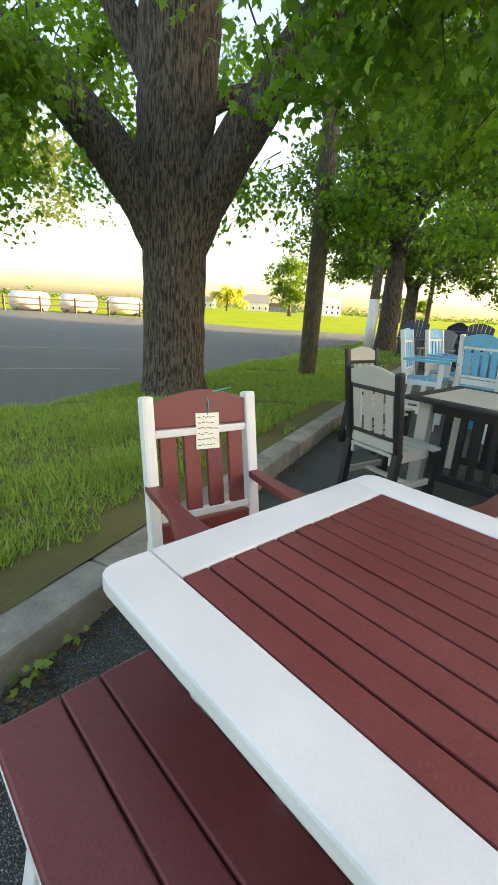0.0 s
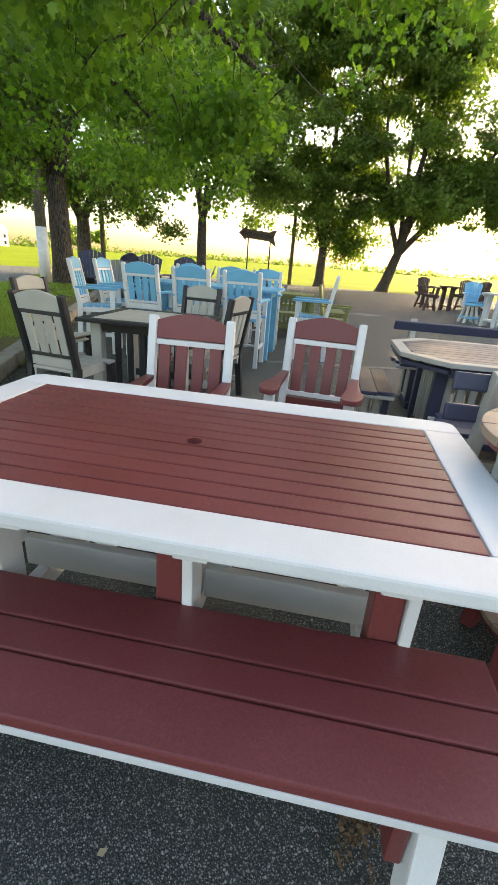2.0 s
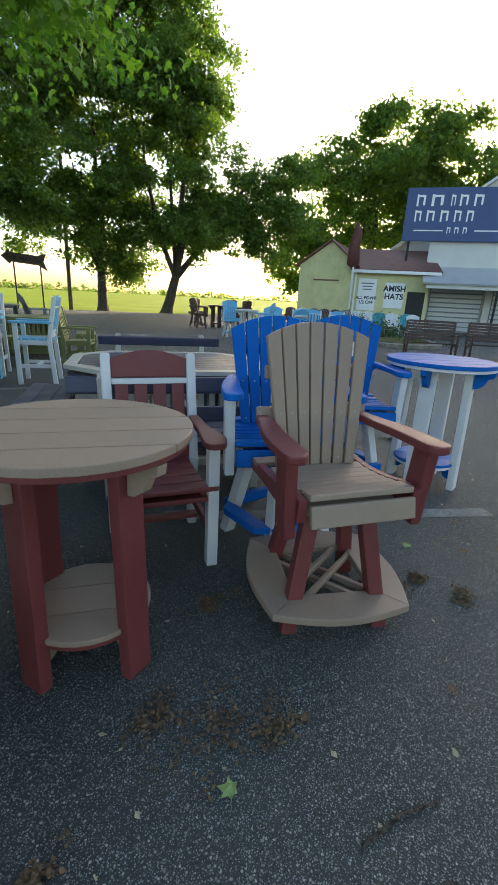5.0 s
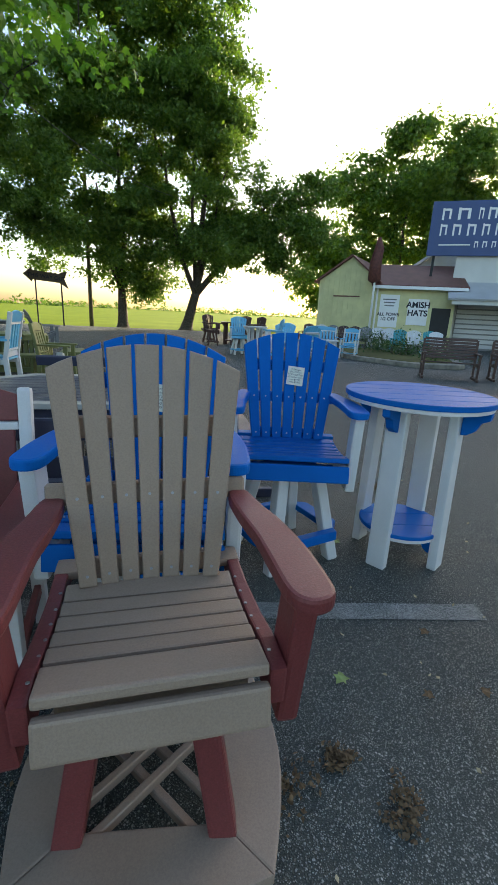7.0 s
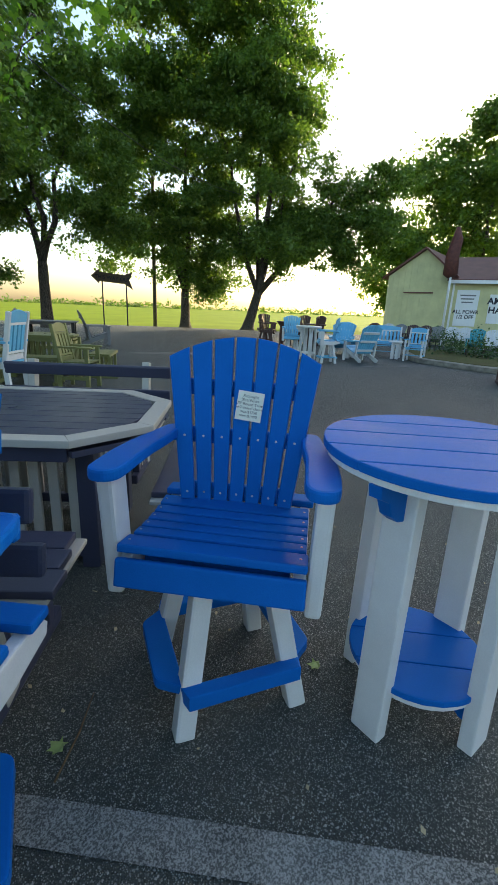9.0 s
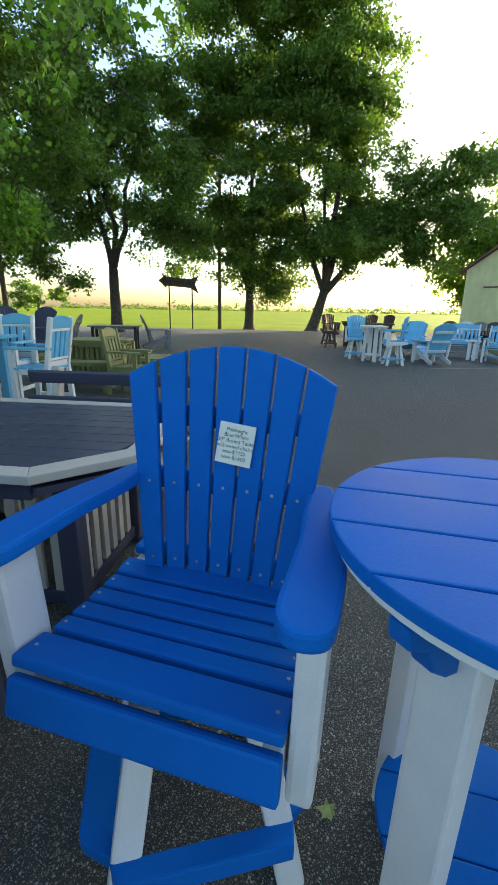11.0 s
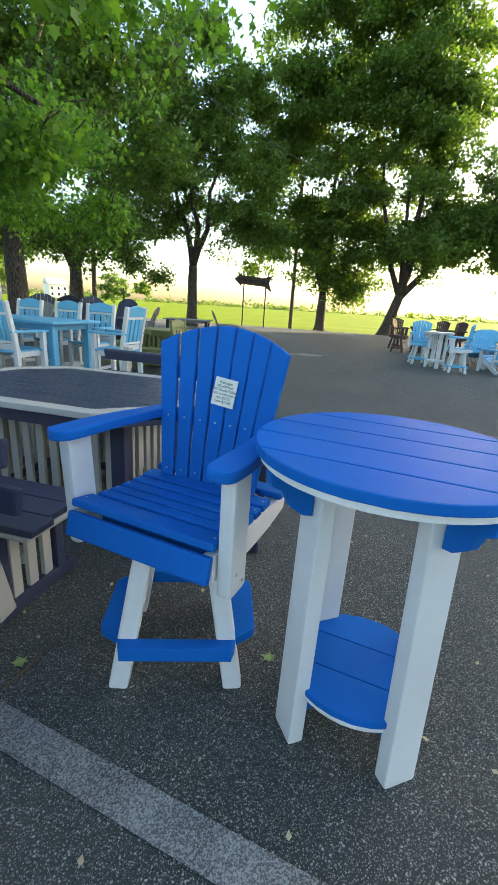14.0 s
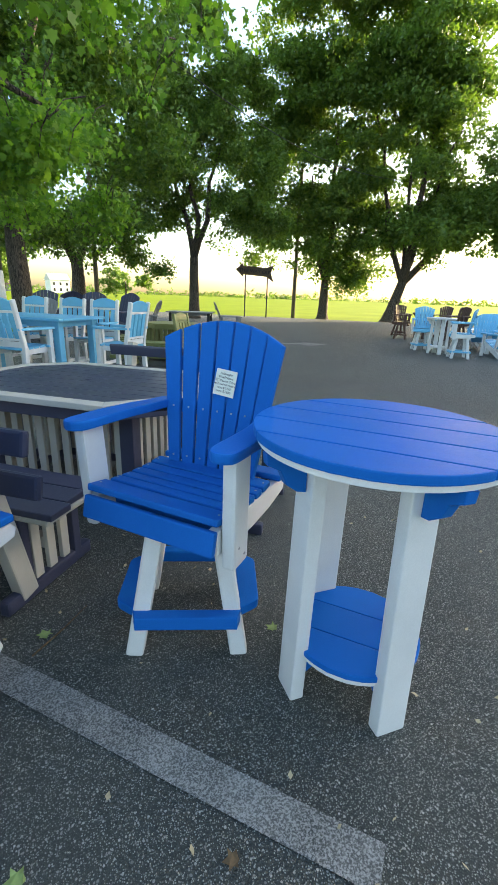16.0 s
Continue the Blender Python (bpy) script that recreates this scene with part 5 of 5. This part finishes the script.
# white shop behind
shop = thing("shop_building", Matrix.Identity(4), "off-white shop building with canopy roof and roller doors", "building")
S0 = Vector((28.2, 3.9))
sd = Vector((0.24, -0.97)).normalized()
sn = Vector((0.97, 0.24)).normalized()
MS = Matrix(((sd.x, sn.x, 0, S0.x), (sd.y, sn.y, 0, S0.y), (0, 0, 1, 0), (0, 0, 0, 1)))
part("front_wall", box_bm((26, 0.2, 5.4), MS @ pose(13, 0.6, 2.7), 0), OFFWHITE, shop)
part("canopy_roof", box_bm((26.4, 2.6, 0.1), MS @ pose(13, -0.7, 3.02, 21.5, 0, 0), 0), GREYROOF, shop)
part("canopy_beam", box_bm((26, 0.1, 0.2), MS @ pose(13, -1.75, 2.4), 0), OFFWHITE, shop)
for k in range(6):
    part("pillar", box_bm((0.35, 0.3, 3.4), MS @ pose(0.2 + 3.3 * k, 0.35, 1.7), 0.01), OFFWHITE, shop)
    dr = part("roller_door", box_bm((2.8, 0.06, 2.5), MS @ pose(1.85 + 3.3 * k, 0.47, 1.25), 0), WEATHER, shop)
    for q in range(9):
        part("door_slat", box_bm((2.75, 0.03, 0.2), MS @ pose(1.85 + 3.3 * k, 0.42, 0.2 + 0.26 * q), 0.02), GREYROOF, dr)
    part("canopy_post", box_bm((0.1, 0.1, 2.4), MS @ pose(3.5 + 3.3 * k, -1.72, 1.2), 0.005), DARK, shop)
GB = MS @ pose(4.5, 0, 0)
gx, ge, ga = 6.5, 4.6, 9.4
part("gable_wall", plate_bm([(-gx, 0), (gx, 0), (gx, ge), (0, ga), (-gx, ge)], -0.2, 0, GB @ pose(0, 3.4, 0, 90, 0, 0), 0), OFFWHITE, shop)
for s in (-1, 1):
    o = [(-gx - 0.5, ge - 0.35), (0, ga + 0.02), (0, ga + 0.2), (-gx - 0.5, ge - 0.17)]
    o = [(x * -s, z) for x, z in o]
    part("roof", plate_bm(o[::s], -16, -3.0, GB @ pose(0, 0, 0, 90, 0, 0), 0), GREYROOF, shop)
part("side_wall", box_bm((0.2, 12, ge), GB @ pose(-gx + 0.1, 9.6, ge / 2), 0), OFFWHITE, shop)
part("side_wall", box_bm((16, 0.3, 7.5), GB @ pose(14.6, 3.6, 3.75), 0), OFFWHITE, shop)
win = part("window", box_bm((0.8, 0.06, 1.5), GB @ pose(-3.6, 3.36, 5.0), 0), SIGNWHITE, shop)
part("pane", box_bm((0.64, 0.03, 1.3), GB @ pose(-3.6, 3.33, 5.0), 0), WEATHER, win)

ss = thing("shop_sign", Matrix.Translation((28.17, 5.5, -0.19)) @ pose(0, 0, 0, 0, 0, -76) @ Matrix.Scale(1.146, 4), "large navy blue shop sign with white raised lettering", "sign")
board(ss, "panel", SIGNBLUE, (6.6, 0.14, 2.32), (3.3, 0, 5.55), 0.02)
rows = ((6.17, 0.5, (0.55, 0.75, 0.26, 0.5, 0.55), 0.45), (5.5, 0.5, (0.42, 0.5, 0.5, 0.42, 0.42), 0.45), (4.88, 0.28, (0.22, 0.26, 0.24), 2.0))
for z, h, ws_, x in rows:
    for w in ws_:
        board(ss, "letter_block", SIGNWHITE, (w * 0.16, 0.02, h), (x + 0.08 * w, -0.08, z), 0)
        board(ss, "letter_block", SIGNWHITE, (w * 0.5, 0.02, h * 0.18), (x + 0.33 * w, -0.08, z + h * 0.36), 0)
        board(ss, "letter_block", SIGNWHITE, (w * 0.16, 0.02, h * 0.85), (x + 0.62 * w, -0.081, z), 0)
        x += w + 0.12
board(ss, "sign_rule", SIGNWHITE, (1.35, 0.02, 0.05), (1.15, -0.08, 4.86), 0)
board(ss, "sign_rule", SIGNWHITE, (1.35, 0.02, 0.05), (3.9, -0.08, 4.86), 0)
for x in (0.35, 5.8):
    board(ss, "post", DARK, (0.12, 0.06, 2.6), (x, 0.1, 4.75), 0.01)


# hedge and planting island
def hedge(x0, y0, x1, y1, h, w, seed, label):
    a, b = Vector((x0, y0, 0)), Vector((x1, y1, 0))
    t = thing("hedge", Matrix.Translation((a + b) / 2), label, "hedge")
    L = (b - a).length
    n = max(1, int(L / 0.7))
    lobes = [(*(a.lerp(b, (k + 0.5) / n) - (a + b) / 2).xy, h * 0.5, 0.62, 0.62, h * 0.52) for k in range(n)]
    leaf_cloud("foliage", lobe_points(lobes, 60 * n, seed), 0.1, 12, 0.09, HEDGE, t, seed)
    for k in range(n):
        p = a.lerp(b, (k + 0.5) / n) - (a + b) / 2
        limb(t, (p.x, p.y, -0.02), (p.x + 0.05, p.y, h * 0.6), 0.05, 0.02, seed + k, "stem")


hedge(19.6, 5.6, 18.3, 3.0, 0.85, 0.8, 41, "clipped green hedge in the planting island")
hedge(17.8, 2.6, 17.3, 1.8, 0.8, 0.8, 42, "round green shrub at the island end")
isl = thing("planting_island", Matrix.Identity(4), "concrete-edged planting island with soil before the shop", "planter")
part("kerb_edge", plate_bm(rounded([(15.9, 4.6), (15.1, 2.2), (16.2, 0.9), (18.5, 1.5), (20.8, 5.6), (18.8, 6.4)], 0.5, 4), 0.0, 0.14, None, 0.02), CONCRETE, isl)
part("soil", plate_bm(rounded([(16.2, 4.5), (15.5, 2.4), (16.4, 1.3), (18.3, 1.8), (20.4, 5.5), (18.8, 6.1)], 0.5, 4), 0.141, 0.16, None, 0.005), SOIL, isl)

# ---- distance ----
fence = thing("rail_fence", Matrix.Identity(4), "weathered wooden rail fence along the side lot", "fence")
f0, f1 = Vector((-34, 31.0, 0)), Vector((-9.5, 41.5, 0))
nf = 10
for k in range(nf + 1):
    p = f0.lerp(f1, k / nf)
    board(fence, "post", WOODRAIL, (0.13, 0.13, 1.3), (p.x, p.y, 0.62), 0.01)
for z in (0.55, 1.05):
    for k in range(nf):
        a, b = f0.lerp(f1, k / nf), f0.lerp(f1, (k + 1) / nf)
        beam(fence, "rail", WOODRAIL, (a.x, a.y, z), (b.x, b.y, z), 0.05, 0.12)


def tank(x, y, ang, ln, r, material, label, name="storage_tank", cat="tank"):
    t = thing(name, Matrix.Translation((x, y, 0)) @ pose(0, 0, 0, 0, 0, ang), label, cat)
    smooth(part("shell", tube_bm([(-ln / 2, 0, r), (-ln / 2 + 0.3, 0, r), (ln / 2 - 0.3, 0, r), (ln / 2, 0, r)], [r * 0.6, r, r, r * 0.6], 20), material, t))
    for s in (-1, 1):
        board(t, "cradle", DARK, (0.2, r * 1.5, r * 0.6), (s * ln * 0.3, 0, r * 0.3), 0.01)


tank(-21.2, 39.2, 24, 3.2, 0.8, TANKWHITE, "long pale rounded tank behind the fence")
tank(-17.6, 40.8, 24, 3.2, 0.8, TANKWHITE, "long pale rounded tank beyond the rail fence")
tank(-13.9, 42.3, 24, 3.2, 0.8, TANKWHITE, "long white rounded tank behind the fence")
tank(-10.2, 43.6, 24, 3.8, 0.8, BROWN, "long rusty brown tank behind the fence")


def house(x, y, ang, w, d, h, rise, wallm, roofm, label):
    t = thing("house", Matrix.Translation((x, y, 0)) @ pose(0, 0, 0, 0, 0, ang), label, "house")
    board(t, "wall", wallm, (w, d, h), (0, 0, h / 2), 0)
    o = [(-d / 2 - 0.4, h - 0.1), (d / 2 + 0.4, h - 0.1), (0, h + rise)]
    part("roof", plate_bm(o, -w / 2 - 0.4, w / 2 + 0.4, pose(0, 0, 0, 0, 0, 90) @ pose(0, 0, 0, 90, 0, 0), 0), roofm, t)
    for k in range(max(2, int(w / 3))):
        xx = -w / 2 + w * (k + 0.5) / max(2, int(w / 3))
        for zz in ((1.6, 4.2) if h > 5 else (1.6,)):
            wi = board(t, "window", SIGNWHITE, (1.1, 0.1, 1.5), (xx, -d / 2 - 0.03, zz), 0)
            board(wi, "pane", DARK, (0.9, 0.05, 1.3), (xx, -d / 2 - 0.08, zz), 0)
    return t


house(-9.5, 262, 8, 14, 9, 4.5, 4.5, OFFWHITE, WEATHER, "far farmhouse with grey roof across the field")
house(-46, 300, -5, 16, 9, 4, 3, OFFWHITE, WEATHER, "far low farm building across the field")
house(30, 240, 12, 9, 8, 6.0, 3, SIGNWHITE, GREYROOF, "far white two-storey house across the field")
house(5, 290, 0, 22, 8, 3.2, 2, WEATHER, BROWN, "far long low barn across the field")
tree(4.0, 112, 0, 3, 0.5, [(0, 0, 8, 0.3)], [(0, 0, 8.5, 5, 5, 5.5)], 420, 14, 0.7, LEAF_FAR, 31, "far round leafy tree across the field", 0.9)
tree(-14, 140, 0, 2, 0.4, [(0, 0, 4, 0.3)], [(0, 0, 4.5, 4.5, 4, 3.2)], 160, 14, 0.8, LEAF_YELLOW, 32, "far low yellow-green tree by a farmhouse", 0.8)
tree(33, 120, 0, 2, 0.4, [(0, 0, 4, 0.3)], [(0, 0, 4.5, 6, 5, 3.4)], 160, 14, 0.8, LEAF_FAR, 33, "far low leafy tree on the field edge", 0.8)


def far_woods():
    rng = np.random.default_rng(12)
    cs = []
    for a in np.arange(-70, 160, 0.35):
        r = 520 + 60 * math.sin(a * 0.3) + rng.uniform(-20, 20)
        if rng.random() < 0.82:
            h = rng.uniform(1.5, 6.0) * (1.5 if rng.random() < 0.2 else 1)
            for q in range(5):
                cs.append((r * math.cos(radians(a)) + rng.normal(0, 1.5), r * math.sin(radians(a)) + rng.normal(0, 1.5), h * rng.uniform(0.1, 1.0)))
    ob = leaf_cloud("backdrop", cs, 1.6, 7, 2.6, LEAF_FAR, None, 13)
    tagged(ob, "low dark line of far woods on the horizon", "woods", "", "stuff")


far_woods()

# ---- small things on the asphalt ----
def litter(x, y, r, seed, label, material, n=60):
    """A small heap of dry stalks and leaf scraps, thinning outwards."""
    rng = np.random.default_rng(seed)
    cs = [(x + rng.normal(0, r), y + rng.normal(0, r * 0.7), 0.014) for q in range(n // 6)]
    cs += [(x + rng.normal(0, r * 0.35), y + rng.normal(0, r * 0.3), 0.02) for q in range(n // 10)]
    ob = leaf_cloud("leaf_litter", cs, r * 0.3, 13, 0.017, material, None, seed, droop=0.0, squash=0.1)
    tagged(ob, label, "leaf litter", "dry leaf litter on the asphalt", "stuff")


for i, (x, y, r) in enumerate(((1.22, -0.13, 0.06), (1.4, -0.45, 0.06), (0.767, -0.165, 0.03), (0.37, 0.3, 0.05), (2.5, -0.92, 0.05), (2.51, -0.71, 0.03), (4.84, -0.03, 0.05), (1.3, -0.3, 0.1), (0.45, 0.62, 0.08), (1.75, 0.05, 0.06), (2.3, -0.6, 0.08))):
    litter(x, y, r, 60 + i, "clump of dry brown leaf litter on asphalt", DRYLEAF, 66)
rs = np.random.default_rng(91)
bits = leaf_cloud("maple_seeds", [(rs.uniform(-0.3, 5.2), rs.uniform(-1.6, 1.0), 0.006) for q in range(150)], 0.02, 1, 0.024, plain("pale_dry_seed", (0.4, 0.33, 0.2), 0.8, 0, 0.3, 40.0), None, 92, droop=0.0, squash=0.02)
tagged(bits, "scattered pale dry maple seeds on the asphalt", "seeds", "", "stuff")


def fallen_leaf(x, y, rz, s, material, label):
    o = [(0, 0), (0.16, 0.1), (0.46, 0.12), (0.3, 0.36), (0.5, 0.62), (0.24, 0.6), (0.0, 1.0), (-0.24, 0.6), (-0.5, 0.62), (-0.3, 0.36), (-0.46, 0.12), (-0.16, 0.1)]
    bm = bmesh.new()
    bm.faces.new([bm.verts.new((a * s, b * s, 0.004 + 0.012 * abs(math.sin(a * 5 + b * 3)))) for a, b in o])
    me = bpy.data.meshes.new("fallen_leaf")
    bm.to_mesh(me)
    bm.free()
    me.materials.append(material)
    ob = new("fallen_leaf", me)
    ob.matrix_basis = ground_pose(x, y, rz)
    tagged(ob, label, "leaf", "fallen leaves")


for x, y, rz, s in ((3.8, -0.18, 30, 0.055), (2.84, -0.6, 80, 0.06), (2.956, 0.192, 10, 0.06), (1.18, -0.465, 15, 0.06)):
    fallen_leaf(x, y, rz, s, FRESHLEAF, "fallen pale green maple leaf on asphalt")
for x, y, rz in ((2.95, -0.9, 40), (3.3, -0.8, 70), (1.5, -0.55, 20), (0.6, -0.3, 10), (3.1, -1.05, 120), (1.9, -0.95, 50)):
    fallen_leaf(x, y, rz, 0.045, DRYLEAF, "small dry brown leaf on asphalt")
for path, rad, mt in (([(2.9, 0.12, 0.006), (3.02, 0.21, 0.012), (3.13, 0.32, 0.008)], 0.0035, DRYLEAF), ([(1.24, -0.8, 0.007), (1.31, -0.84, 0.014), (1.37, -0.87, 0.008), (1.46, -0.955, 0.007)], 0.006, BARK)):
    stick = thing("twig", Matrix.Translation(path[0]), "thin dry twig lying on the asphalt", "twig", "fallen twigs")
    smooth(part("stem", tube_bm([Vector(p) - Vector(path[0]) for p in path], [rad] * (len(path) - 1) + [rad * 0.5], 7), mt, stick))
cone = bmesh.new()
bmesh.ops.create_icosphere(cone, subdivisions=3, radius=0.021)
for v in cone.verts:
    v.co *= 1 + 0.16 * noise.noise(v.co * 130)
    v.co.z *= 0.85
tagged(part("seed_ball", cone, BARK, None), "small dark brown seed ball on the asphalt", "seed ball").matrix_basis = pose(1.26, -1.015, 0.017)

# leaf litter gathered at the kerb's foot
rk = np.random.default_rng(77)
ob = leaf_cloud("leaf_litter", [tuple(kp(rk.uniform(-1.5, 16), -abs(rk.normal(0.02, 0.07)), 0.014)) for q in range(260)], 0.05, 12, 0.026, DRYLEAF, None, 78, droop=0.0, squash=0.06)
tagged(ob, "dry brown leaf litter gathered along the kerb foot", "leaf litter", "dry leaf litter on the asphalt", "stuff")
ob = leaf_cloud("weeds", [tuple(kp(a, -0.03, 0.05)) for a in (0.05, 0.12, 0.3, 1.4, 4.2, 5.8)], 0.03, 8, 0.045, BLADE, None, 79, lobed=True, droop=0.2)
tagged(ob, "small green weeds growing at the kerb foot", "weeds", "", "stuff")

# overhead wire
wire = thing("overhead_wire", Matrix.Identity(4), "thin black overhead wire between poles", "wire")
wp = [Vector((0.42, 8.95, 8.6)).lerp(Vector((26, 20, 8.2)), k / 14) - Vector((0, 0, 1.6 * math.sin(math.pi * k / 14))) for k in range(15)]
part("cable", tube_bm(wp, [0.012] * 15, 6), INK, wire)
